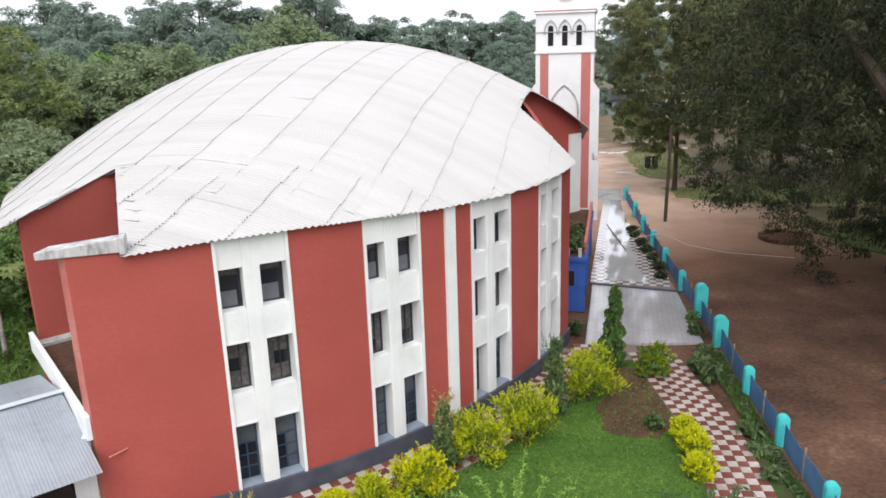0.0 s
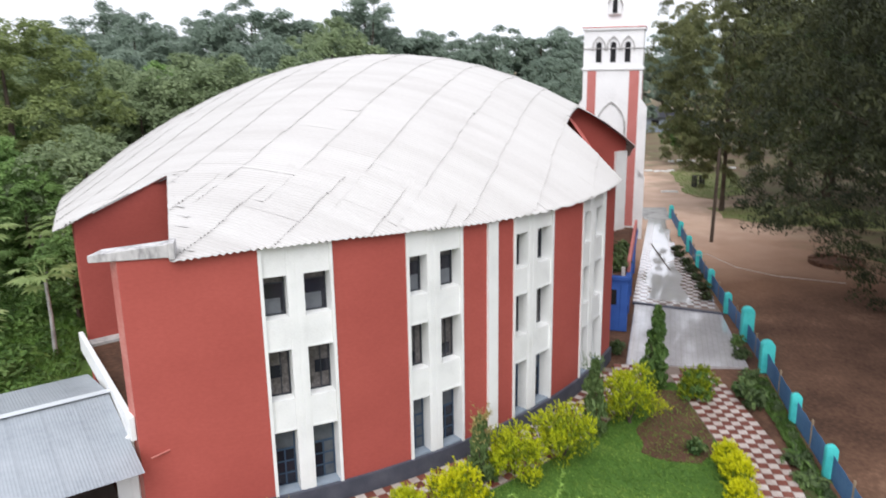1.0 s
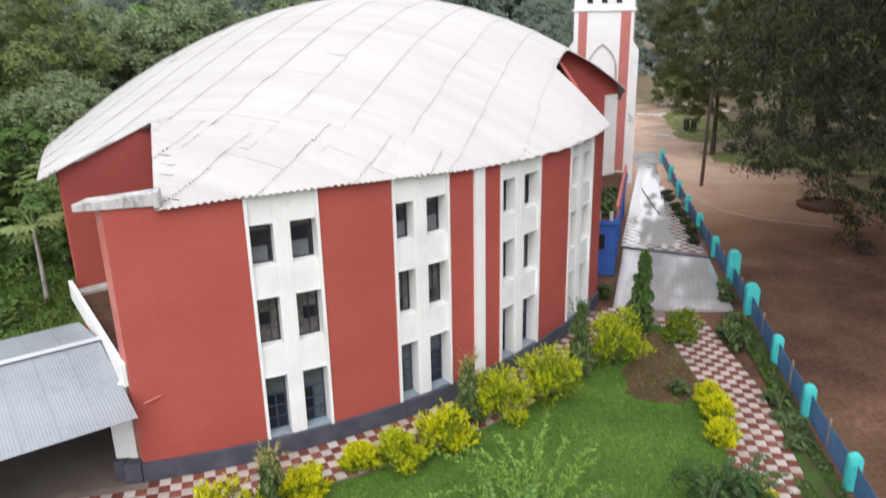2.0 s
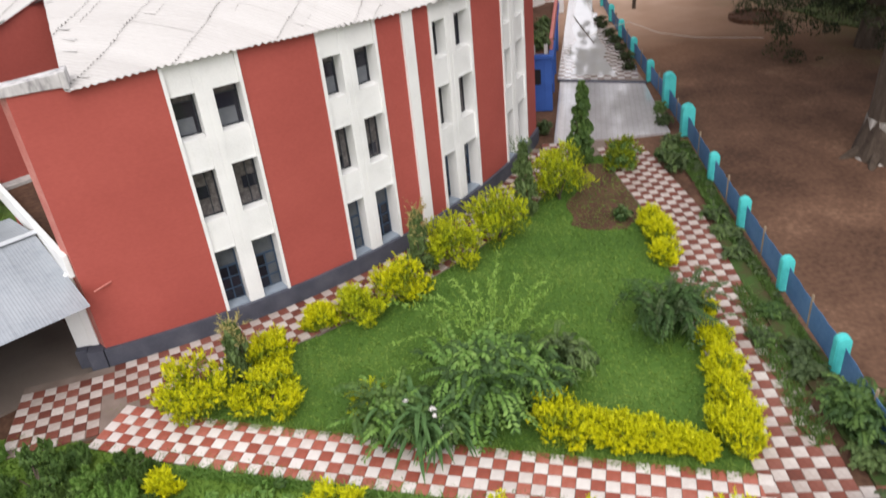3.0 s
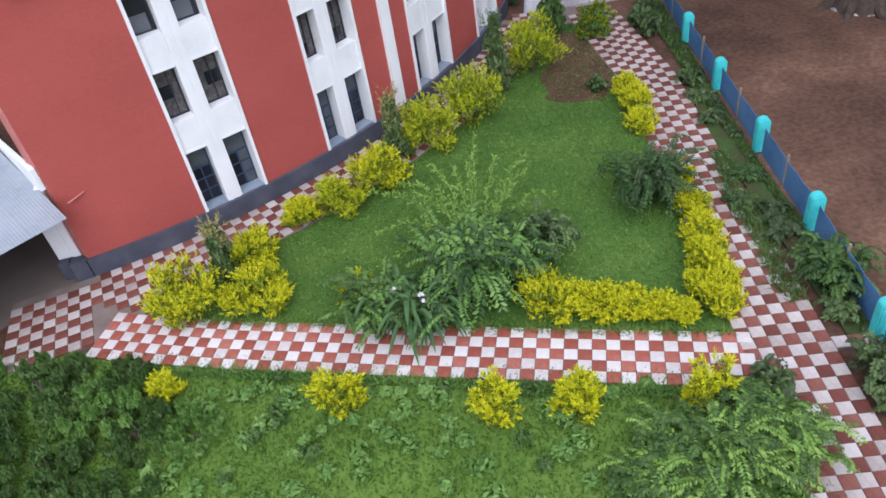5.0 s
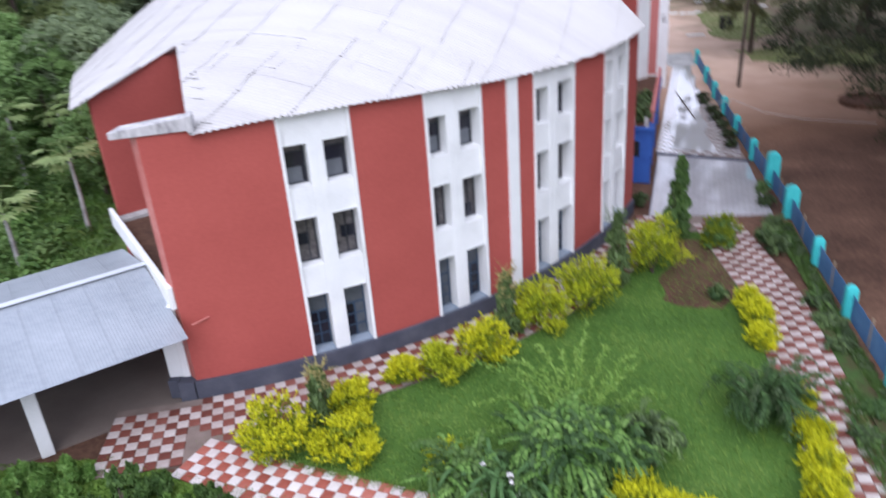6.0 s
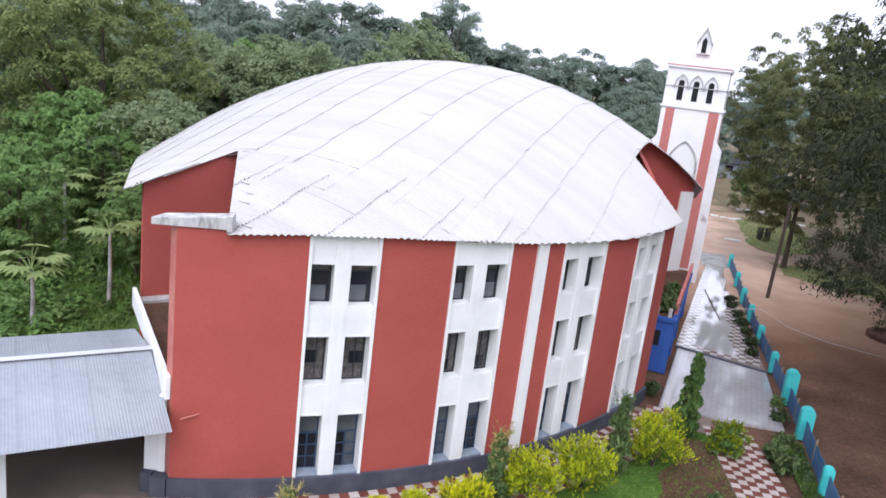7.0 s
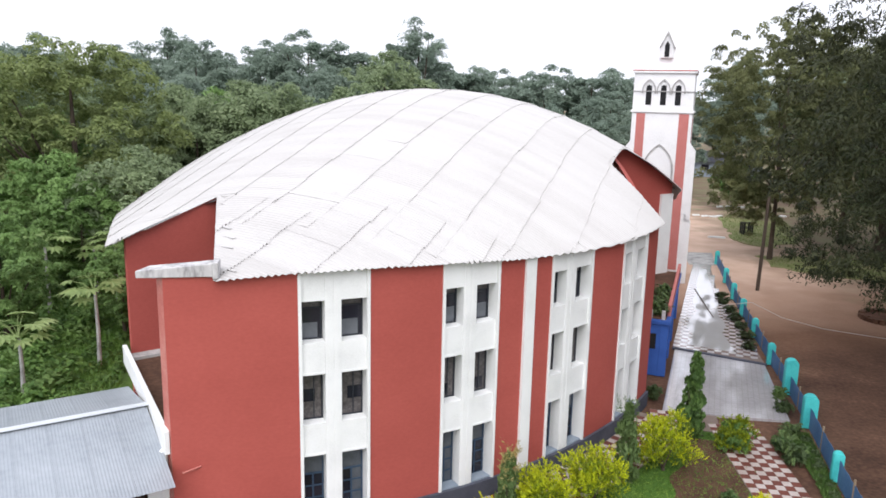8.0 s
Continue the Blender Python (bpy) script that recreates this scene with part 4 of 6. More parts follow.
# ---- walkway beside the hall ----
WALK_A = [(8.85, 27.4), (11.65, 35.04), (15.24, 32.98), (13.6, 26.7)]
WALK_B = [(11.7, 35.15), (19.17, 54.98), (20.2, 54.7), (17.87, 46.58), (16.66, 39.69), (15.3, 33.1)]
M_WALK = material("wet_grey_paving", [(0.38, 0.37, 0.385), (0.47, 0.46, 0.475), (0.54, 0.53, 0.545)], rough=0.12, scale=0.5, fine=6, bump=0.03, spec=0.9)
M_WET_R = material("wet_brown_tile", [(0.26, 0.18, 0.165), (0.36, 0.26, 0.24)], rough=0.08, scale=1.0, bump=0.03, spec=1.0)
M_WET_W = material("wet_pale_tile", [(0.6, 0.58, 0.58), (0.72, 0.7, 0.7)], rough=0.08, scale=1.0, bump=0.03, spec=1.0)


for wet in (M_WET_R, M_WET_W, M_WALK):
    film_of_rain = wet.node_tree.nodes["Principled BSDF"].inputs
    film_of_rain["Coat Weight"].default_value, film_of_rain["Coat IOR"].default_value, film_of_rain["Coat Roughness"].default_value = 1.0, 1.6, 0.06


def paver_joints(m):
    """Lays the pattern of small pavers with dark joints over a paving material."""
    n, l = m.node_tree.nodes, m.node_tree.links
    b = n["Principled BSDF"]
    plain = b.inputs["Base Color"].links[0].from_socket
    tc, mp, br = n.new("ShaderNodeTexCoord"), n.new("ShaderNodeMapping"), n.new("ShaderNodeTexBrick")
    mp.inputs["Rotation"].default_value = (0, 0, radians(-70))
    l.new(tc.outputs["Object"], mp.inputs["Vector"])
    l.new(mp.outputs[0], br.inputs["Vector"])
    br.inputs["Scale"].default_value = 1.0
    br.inputs["Brick Width"].default_value, br.inputs["Row Height"].default_value, br.inputs["Mortar Size"].default_value = 0.22, 0.22, 0.018
    br.inputs["Color1"].default_value, br.inputs["Color2"].default_value, br.inputs["Mortar"].default_value = (1, 1, 1, 1), (0.95, 0.94, 0.95, 1), (0.86, 0.84, 0.84, 1)
    mix = n.new("ShaderNodeMix")
    mix.data_type, mix.blend_type = "RGBA", "MULTIPLY"
    mix.inputs[0].default_value = 1.0
    l.new(plain, mix.inputs[6])
    l.new(br.outputs["Color"], mix.inputs[7])
    l.new(mix.outputs[2], b.inputs["Base Color"])


paver_joints(M_WALK)


def paving(name, poly, z, mat, label):
    return tagged(part(name, prism(bmesh.new(), poly, z - 0.12, z), mat), label, "pavement", kind="structure")


walk_front = paving("walkway", WALK_A, 0.05, M_WALK, "wet pale grey paved forecourt beside the hall")
walk_back = paving("walkway_far", WALK_B, 0.05, M_JOINT, "wet chequered walkway beside the tower")
m, n = along(WALK_A[1], WALK_A[2])
under(part("step_edge", box((-0.1, -0.12, 0), (n + 0.1, 0.08, 0.11), m), M_PLINTH, None, "dark step edge"), walk_front)


# rain water whose pale base colour carries part of the sky's glare
M_POOL = material("rain_film_glare", [(0.5, 0.49, 0.5), (0.6, 0.59, 0.6)], rough=0.06, scale=0.6, bump=0.02, spec=1.0)
M_POOL.node_tree.nodes["Principled BSDF"].inputs["Coat Weight"].default_value = 1.0
M_POOL.node_tree.nodes["Principled BSDF"].inputs["Coat IOR"].default_value = 2.0
ring = []
for k in range(13):                        # the side towards the hall
    s = k / 12
    ring.append((11.7 + 7.0 * s + 0.75 - 0.5 * s + 0.3 * math.sin(k * 1.9) * (1 - s), 35.7 + 17.6 * s))
for k in range(13):                        # the side towards the fence
    s = 1 - k / 12
    ring.append((14.5 + 5.1 * s - 0.2 + 0.25 * math.sin(k * 2.3) * (1 - s), 34.6 + 18.6 * s))
under(part("rain_puddle", prism(bmesh.new(), ring, 0.05, 0.064), M_POOL, None, "shallow film of rain water, sky glare put into its pale colour"), walk_back)

paving("gate_pad", [(18.75, 55.05), (20.75, 55.0), (22.0, 59.4), (19.7, 59.6)], 0.03, M_CONC, "worn concrete pad at the walkway end")

# ---- chequered paths ----
TILE = 0.3


def tile_mesh(name, mat, size=TILE):
    bm = bmesh.new()
    s, e = size / 2 - 0.004, 0.012
    prism(bm, [(-s, -s), (s, -s), (s, s), (-s, s)], -0.02, 0.012)
    for v in bm.verts:
        if v.co.z > 0:
            v.co.x -= math.copysign(e * 0.4, v.co.x)
            v.co.y -= math.copysign(e * 0.4, v.co.y)
    bmesh.ops.recalc_face_normals(bm, faces=list(bm.faces))
    me = bpy.data.meshes.new(name)
    bm.to_mesh(me)
    bm.free()
    me.materials.append(mat)
    return me


LARGE = 0.295
TILE_R, TILE_W = tile_mesh("tile_red", M_TILE_R, LARGE), tile_mesh("tile_white", M_TILE_W, LARGE)
WORN_R, WORN_W = tile_mesh("worn_tile_red", M_TILE_RD), tile_mesh("worn_tile_white", M_TILE_WD)
tile_rng = random.Random(11)


def lay(path, spots, limit=300, red_mesh=TILE_R, white_mesh=TILE_W):
    """Lays tiles (x, y, degrees, colour) on a path: the first ones each an object, the rest joined."""
    for x, y, deg, red in spots[:limit]:
        ob = new("tile", red_mesh if red else white_mesh)
        z = tile_rng.uniform(-0.003, 0.003)
        ob.matrix_world = Matrix.Translation((x, y, 0.055 + z)) @ Matrix.Rotation(radians(deg + tile_rng.uniform(-0.8, 0.8)), 4, "Z")
        ob.parent = path
    for red in (True, False):
        rest = [s for s in spots[limit:] if s[3] == red]
        if rest:
            v, f = [], []
            src = red_mesh if red else white_mesh
            co = [p.co.copy() for p in src.vertices]
            polys = [tuple(p.vertices) for p in src.polygons]
            for x, y, deg, _ in rest:
                mm = Matrix.Translation((x, y, 0.055 + tile_rng.uniform(-0.003, 0.003))) @ Matrix.Rotation(radians(deg), 4, "Z")
                b = len(v)
                v += [mm @ c for c in co]
                f += [tuple(b + i for i in p) for p in polys]
            ob = mesh_of("tiles", v, f, src.materials[0], path)
            tagged(ob, kind="stuff")


def straight(p, q, rows):
    """Tiles along a straight path whose middle runs from p to q."""
    m, n = along(p, q)
    deg = math.degrees(math.atan2(q[1] - p[1], q[0] - p[0]))
    out = []
    for i in range(int(n / TILE)):
        for j in range(rows):
            w = m @ Vector(((i + 0.5) * TILE, (j - (rows - 1) / 2) * TILE, 0))
            out.append((w.x, w.y, deg, (i + j) % 2 == 0))
    return out


def bending(points, rows, size=TILE):
    """Tiles along a bent path through the given middle points."""
    out, i = [], 0
    legs = [(Vector(p), Vector(q)) for p, q in zip(points, points[1:])]
    total = sum((q - p).length for p, q in legs)
    s = size / 2
    while s < total:
        left, k = s, 0
        while left > (legs[k][1] - legs[k][0]).length:
            left -= (legs[k][1] - legs[k][0]).length
            k += 1
        p, q = legs[k]
        near = Vector((0, 0))
        for dk, wt in ((k - 1, max(0, 1 - left / 2.0)), (k, 1.0), (k + 1, max(0, 1 - ((q - p).length - left) / 2.0))):
            if 0 <= dk < len(legs):
                near += (legs[dk][1] - legs[dk][0]).normalized() * wt
        d = near.normalized()
        mid = p + (q - p).normalized() * left
        for j in range(rows):
            w = mid + Vector((-d.y, d.x)) * (j - (rows - 1) / 2) * size
            out.append((w.x, w.y, math.degrees(math.atan2(d.y, d.x)), (i + j) % 2 == 0))
        s += size
        i += 1
    return out


# path in front of the garden
FRONT_MID = [(-6.43, 14.85), (-5.23, 14.2), (-3.21, 13.22), (0.43, 11.63), (5.0, 9.67), (7.32, 8.68)]
spots = [(x, y, deg, not red) for x, y, deg, red in bending(FRONT_MID, 5, LARGE)]
bed = prism(bmesh.new(), [(x - 0.29, y - 0.67) for x, y in FRONT_MID] + [(x + 0.29, y + 0.67) for x, y in FRONT_MID[::-1]], -0.05, 0.05)
front_path = tagged(part("front_path", bed, M_JOINT), "red and white chequered tile path", "path", kind="structure")
lay(front_path, spots)
# path along the fence, which bends a little
MIDDLE = [(6.2, 0.6), (9.12, 13.5), (10.74, 20.6), (11.15, 26.3)]
spots = bending(MIDDLE, 6)
# a short cross row that runs to the fence
spots += [(8.04 + 0.975 * off, 8.745 - 0.221 * off, 77.2, k % 2 == 1) for k, off in enumerate((1.06, 1.36, 1.66))]
spots.sort(key=lambda s: abs(s[1] - 12))
bm = bmesh.new()
prism(bm, [(x - 0.92, y) for x, y in MIDDLE] + [(x + 0.89, y) for x, y in MIDDLE[::-1]], -0.05, 0.05)
prism(bm, [(8.85, 8.4), (9.8, 8.19), (9.87, 8.5), (8.92, 8.7)], -0.05, 0.046)
fence_path = tagged(part("fence_path", bm, M_JOINT), "red and white chequered tile path by the fence", "path", kind="structure")
lay(fence_path, spots, 300, WORN_R, WORN_W)
# band of tiles before the forecourt
spots = straight((8.2, 26.75), (10.2, 26.3), 5)
bed = prism(bmesh.new(), [(8.05, 26.0), (8.4, 27.55), (10.85, 27.0), (10.5, 25.5)], -0.05, 0.048)
cross_path = tagged(part("cross_path", bed, M_JOINT), "red and white chequered tiles before the forecourt", "path", kind="structure")
lay(cross_path, spots, 300, WORN_R, WORN_W)
# path along the curved wall
spots, ring = [], 0
for ring in range(9):
    r = RW + 0.27 + ring * TILE
    n = 82
    for i in range(n):
        th = 4.4 + i * 0.745
        x, y = arc(th, r)
        if ring >= 6 and (th > 14.5 if ring < 8 else th > 12):
            continue
        if -6.7 < x < -2.5 and any(abs((x - p[0]) * (q[1] - p[1]) - (y - p[1]) * (q[0] - p[0])) < 0.9 * math.dist(p, q) for p, q in list(zip(FRONT_MID, FRONT_MID[1:]))[:2]):
            continue                       # the front path lies here
        if x < -10.2 + ring * 0.2 or th > 57 or y > 27.3:
            continue
        if th < 10 and r < 21.7 + 0.35:
            continue
        spots.append((x, y, th, (i + ring) % 2 == 0))
spots.sort(key=lambda s: s[1])
bm = bmesh.new()
a = [arc(t, RW + 0.1) for t in np.linspace(4, 58, 40)]
b = [arc(t, RW + (2.8 if t < 12 else 2.55 if t < 15 else 1.95)) for t in np.linspace(58, 4, 40)]
prism(bm, a + b, -0.05, 0.046)
wall_path = tagged(part("wall_path", bm, M_JOINT), "red and white chequered tile path along the hall", "path", kind="structure")
lay(wall_path, spots, 300, WORN_R, WORN_W)
# far chequered walkway
m, n = along(WALK_A[1], WALK_B[1])
spots = []
for i in range(int(n / 0.33) + 1):
    for j in range(-14, 1):
        w = m @ Vector(((i + 0.5) * 0.33, (j - 0.4) * 0.33 + 0.1, 0))
        if inside(w.x, w.y, WALK_B):
            spots.append((w.x, w.y, (i + j) % 2 == 0))
for red, mat in ((True, M_WET_R), (False, M_WET_W)):
    v, f = [], []
    deg = math.atan2(m[1][0], m[0][0])
    for x, y, c in spots:
        if c == red:
            b0 = len(v)
            for dx, dy in ((-1, -1), (1, -1), (1, 1), (-1, 1)):
                w = Matrix.Rotation(deg, 3, "Z") @ Vector((dx * 0.162, dy * 0.162, 0))
                v.append((x + w.x, y + w.y, 0.056))
            f.append((b0, b0 + 1, b0 + 2, b0 + 3))
    tagged(mesh_of("far_tiles", v, f, mat, walk_back), kind="stuff")

# ---- plants ----
def shrub(name, x, y, w, h, mat, label, category="shrub", n=26, per=70, leaf=0.055, seed=0, group="", upright=False, stem=M_BARK, tips=None):
    """A bushy plant: a few stems and a crown of small leaves with an uneven outline."""
    rng = np.random.default_rng(seed + 100)
    t = empty(name, (x, y, 0.02), label, category, group)
    bm = bmesh.new()
    for k in range(5):
        a = rng.uniform(0, 6.28)
        r = w * rng.uniform(0.1, 0.3)
        tube(bm, [(rng.uniform(-0.05, 0.05), rng.uniform(-0.05, 0.05), -0.05), (r * 0.5 * math.cos(a), r * 0.5 * math.sin(a), h * 0.35), (r * math.cos(a), r * math.sin(a), h * 0.55)], [0.03, 0.022, 0.01], 5)
    part("stem", bm, stem, t)
    c, rad = [], []
    for k in range(n):
        a, q, zz = rng.uniform(0, 6.28), math.sqrt(rng.uniform(0, 1)), rng.uniform(0, 1)
        if upright:
            wide = (1 - zz) ** 0.7 * 0.95 + 0.06
            c.append((w * 0.4 * q * wide * math.cos(a), w * 0.4 * q * wide * math.sin(a), 0.06 * h + zz * 0.9 * h))
            rad.append(w * rng.uniform(0.1, 0.19) * (0.45 + wide * 0.55))
        else:
            top = math.sqrt(max(0, 1 - q * q * 0.75))
            c.append((w * 0.4 * q * math.cos(a), w * 0.4 * q * math.sin(a), h * (0.05 + 0.8 * zz ** 0.85 * top)))
            rad.append(min(w, h * 1.2) * rng.uniform(0.13, 0.22))
    v, f = leaves(rng, c, rad, int(per * (0.9 if upright else 2.0)), leaf * (0.9 if upright else 0.7), rise=-1.2 if upright else 0.9)
    vs = [v]
    # shoots that stand out of the crown
    for k in range(n if upright else 0 if tips else n * 2):
        e = np.array(c[k % n])
        d = np.array((e[0], e[1], 0.0)) / (w * 0.5) + rng.normal(size=3) * 0.35 + np.array((0, 0, -0.5 if upright else 0.7))
        d /= np.linalg.norm(d)
        tip = [e + d * rad[k % n] * s for s in (0.85, 1.15, 1.45)]
        vs.append(leaves(rng, tip, [0.05 * w ** 0.5, 0.042 * w ** 0.5, 0.025], 16, leaf * 0.75, rise=-1.0 if upright else 1.2)[0])
    if tips is not None:
        # upright sprays of narrow young leaves all over the outside
        rc = np.array(c)[rng.integers(0, n, n * 13)]
        d = rng.normal(size=rc.shape)
        d[:, 2] = np.abs(d[:, 2]) + 0.1
        d += rc / np.array((w, w, h * 2))
        d /= np.linalg.norm(d, axis=1, keepdims=True)
        foot = rc + d * np.mean(rad) * rng.uniform(0.55, 1.0, (len(rc), 1))
        young = sprays(rng, foot, d + np.array((0, 0, 0.55)), 0.13 + 0.05 * w, 15, leaf * 0.9, 0.3)
        young[:, 2] = np.maximum(young[:, 2], 0.02)
        quick_mesh("young_leaves", young, np.arange(len(young)).reshape(-1, 4), tips, t, "bright yellow young leaves")
    v = np.concatenate(vs)
    v[:, 2] = np.maximum(v[:, 2], 0.02)
    quick_mesh("foliage", v, np.arange(len(v)).reshape(-1, 4), mat, t)
    return t


def frond_bush(name, x, y, w, h, mat, light, label, fronds, seed, leaflet=0.055, group="", share=0.5, ways=(0, 6.28), core=0.8):
    """A bush of fronds that rise, arch over and hang, each a rib with two rows of oval leaflets, round a dark leafy core."""
    rng = np.random.default_rng(seed)
    t = empty(name, (x, y, 0.02), label, "shrub", group)
    wood, sets = bmesh.new(), ([], [])
    for k in range(fronds):
        a, bend = rng.uniform(*ways), rng.uniform(-0.6, 0.6)
        reach, top, end = w * rng.uniform(0.2, 0.62), h * rng.uniform(0.6, 1.1), rng.uniform(1.9, 2.75)
        foot = np.array((rng.normal(0, 0.13 * w), rng.normal(0, 0.13 * w), 0))
        s = np.linspace(0, 1, 30)[:, None]
        ang = a + bend * s * s
        path = foot + np.hstack([reach * s ** 1.4 * np.cos(ang), reach * s ** 1.4 * np.sin(ang), top * np.sin(s * end)])
        tube(wood, [tuple(p) for p in path[::5]], [0.012, 0.01, 0.009, 0.008, 0.006, 0.004], 4)
        p, d = path[9:-1], np.diff(path, axis=0)[9:]
        d /= np.linalg.norm(d, axis=1, keepdims=True)
        side = np.cross(d, (0, 0, 1.0) + 0.25 * rng.normal(size=3))
        side /= np.linalg.norm(side, axis=1, keepdims=True)
        for g in (-1, 1):
            e = side * g + d * 0.35 + np.array((0, 0, -0.35)) + 0.15 * rng.normal(size=d.shape)
            e /= np.linalg.norm(e, axis=1, keepdims=True)
            b = np.cross(e, np.cross(side * g, d))
            b /= np.linalg.norm(b, axis=1, keepdims=True) + 1e-6
            q = leaflet * rng.uniform(0.75, 1.25, (len(p), 1))
            sets[int(rng.random() < share)].append(np.stack([p, p + e * q + d * q * 0.55, p + e * q * 2, p + e * q - d * q * 0.55], 1).reshape(-1, 3))
    if core:
        c = np.c_[rng.normal(0, 0.17 * w, 40), rng.normal(0, 0.17 * w, 40), rng.uniform(0.12, 0.6, 40) * h]
        sets[0].append(leaves(rng, c, np.full(40, 0.16 * core), 34, leaflet * 1.1, droop=0.4)[0])
    part("stem", wood, mat, t)
    for vs, m in zip(sets, (mat, light)):
        if vs:
            v = np.concatenate(vs)
            v[:, 2] = np.maximum(v[:, 2], 0.02)
            quick_mesh("foliage", v, np.arange(len(v)).reshape(-1, 4), m, t)
    return t


def strap_leaf(length, width, lift, end):
    """A long channelled leaf that rises, arches over and hangs down."""
    bm, rows = bmesh.new(), []
    for i in range(9):
        s = i / 8
        half = width * (0.5 + 0.6 * s) * math.sqrt(max(0.0, 1 - s ** 3))
        x, z = length * (0.1 * s + 0.75 * s ** 1.5), lift * math.sin(s * end)
        rows.append([bm.verts.new((x, q * half, z + abs(q) * half * 0.5)) for q in (-1, 0, 1)])
    for a, b in zip(rows, rows[1:]):
        for k in (0, 1):
            bm.faces.new((a[k], a[k + 1], b[k + 1], b[k]))
    me = bpy.data.meshes.new("strap_leaf")
    bm.to_mesh(me)
    bm.free()
    me.materials.append(M_STRAP)
    return me


def lily_clump(x, y):
    """White lilies: a thick clump of arching strap leaves with flower stalks above it."""
    t = empty("white_lily", (x, y, 0.02), "dark green lily clump with strap leaves and white flowers", "lily")
    rng = random.Random(17)
    kinds = [strap_leaf(1.45, 0.07, 0.85, 2.7), strap_leaf(1.25, 0.075, 1.05, 2.5), strap_leaf(0.95, 0.06, 1.1, 2.2), strap_leaf(1.6, 0.07, 0.7, 2.85)]
    for k in range(150):
        ob = new("leaf", kinds[k % 4])
        ob.parent = t
        a = rng.uniform(0, 6.28)
        ob.matrix_basis = Matrix.Translation((rng.gauss(0, 0.32), rng.gauss(0, 0.2), 0)) @ Matrix.Rotation(a, 4, "Z") @ Matrix.Scale(rng.uniform(0.6, 1.05), 4)
    for fx, fy, fz in ((-0.45, 0.3, 0.95), (-0.25, 0.0, 0.9), (-0.2, -0.12, 0.8), (0.1, -0.1, 0.95), (0.16, -0.22, 0.85), (-0.5, -0.3, 0.7), (0.3, -0.45, 0.75), (0.35, -0.55, 0.6)):
        stalk = part("stalk", tube(bmesh.new(), [(fx * 0.4, fy * 0.4, 0.1), (fx * 0.8, fy * 0.8, fz * 0.6), (fx, fy, fz)], [0.012, 0.01, 0.008], 5), M_STRAP, t)
        for f in range(rng.randint(2, 3)):
            bm = bmesh.new()
            mm = Matrix.Translation((fx, fy, fz)) @ Matrix.Rotation(rng.uniform(0, 6.28), 4, "Z") @ Matrix.Rotation(radians(rng.uniform(30, 100)), 4, "Y")
            for q in range(6):
                pm = mm @ Matrix.Rotation(q * 1.0472, 4, "Z")
                vs = [bm.verts.new(pm @ Vector(p)) for p in ((0.0, 0, 0), (0.022, -0.016, 0.06), (0.06, 0, 0.1), (0.022, 0.016, 0.06))]
                bm.faces.new(vs)
            part("flower", bm, M_PETAL, stalk, "white trumpet flower")
    return t


GOLD = [(-4.25, 14.93, 2.0, 1.3), (-2.55, 14.4, 1.75, 0.95), (-2.45, 16.1, 1.3, 0.95), (-1.12, 17.3, 0.9, 0.75), (0.03, 17.5, 1.45, 1.0), (1.3, 18.1, 1.7, 1.2),
        (3.1, 19.65, 1.95, 1.4), (4.75, 20.4, 2.1, 1.8), (7.5, 22.6, 2.1, 2.25)]
for i, (x, y, w, h) in enumerate(GOLD):
    shrub("golden_shrub", x, y, w, h, M_INNER, "bushy golden-green hedge shrub at the lawn edge", "shrub", 34, 60, 0.05, i, "golden shrubs of the garden", tips=M_GOLD if i < 3 or i % 2 and i < 6 else M_LIME)
HEDGE = [(9.55, 19.5, 0.85, 0.8), (9.35, 18.6, 0.9, 0.8), (9.1, 17.6, 0.85, 0.7), (8.75, 14.7, 0.7, 0.55), (8.5, 13.5, 0.8, 0.7), (8.15, 12.5, 0.9, 0.75), (7.8, 11.5, 1.0, 0.78), (7.5, 10.75, 1.0, 0.8), (7.3, 10.2, 0.85, 0.75),
         (3.9, 11.62, 1.35, 1.0), (4.62, 11.35, 0.9, 0.62), (5.15, 11.08, 0.95, 0.66), (5.68, 10.82, 0.85, 0.58), (6.15, 10.55, 0.75, 0.48), (6.55, 10.28, 0.55, 0.36)]
for i, (x, y, w, h) in enumerate(HEDGE):
    shrub("hedge_shrub", x, y, w, h, M_INNER, "bright yellow clipped hedge shrub on the lawn", "shrub", 30, 60, 0.045, 20 + i, "yellow hedge of the garden", tips=M_GOLD)
for i, (x, y, w, h) in enumerate([(-1.05, 10.55, 0.95, 1.3), (1.98, 9.3, 0.95, 0.9), (3.5, 8.85, 0.9, 0.9), (5.9, 8.1, 0.9, 1.3), (-4.7, 12.3, 0.65, 0.45), (-0.1, 13.55, 0.75, 0.85)]):
    shrub("yellow_bush", x, y, w, h, M_INNER, "small loose yellow-leaved bush on the grass", "shrub", 20, 50, 0.05, 40 + i, "loose yellow bushes", tips=M_GOLD if i != 5 else M_LIME)
shrub("round_bush", 10.5, 24.2, 1.25, 1.15, M_MID, "round olive-green bush on bare soil", "shrub", 26, 70, 0.06, 60, tips=M_INNER)
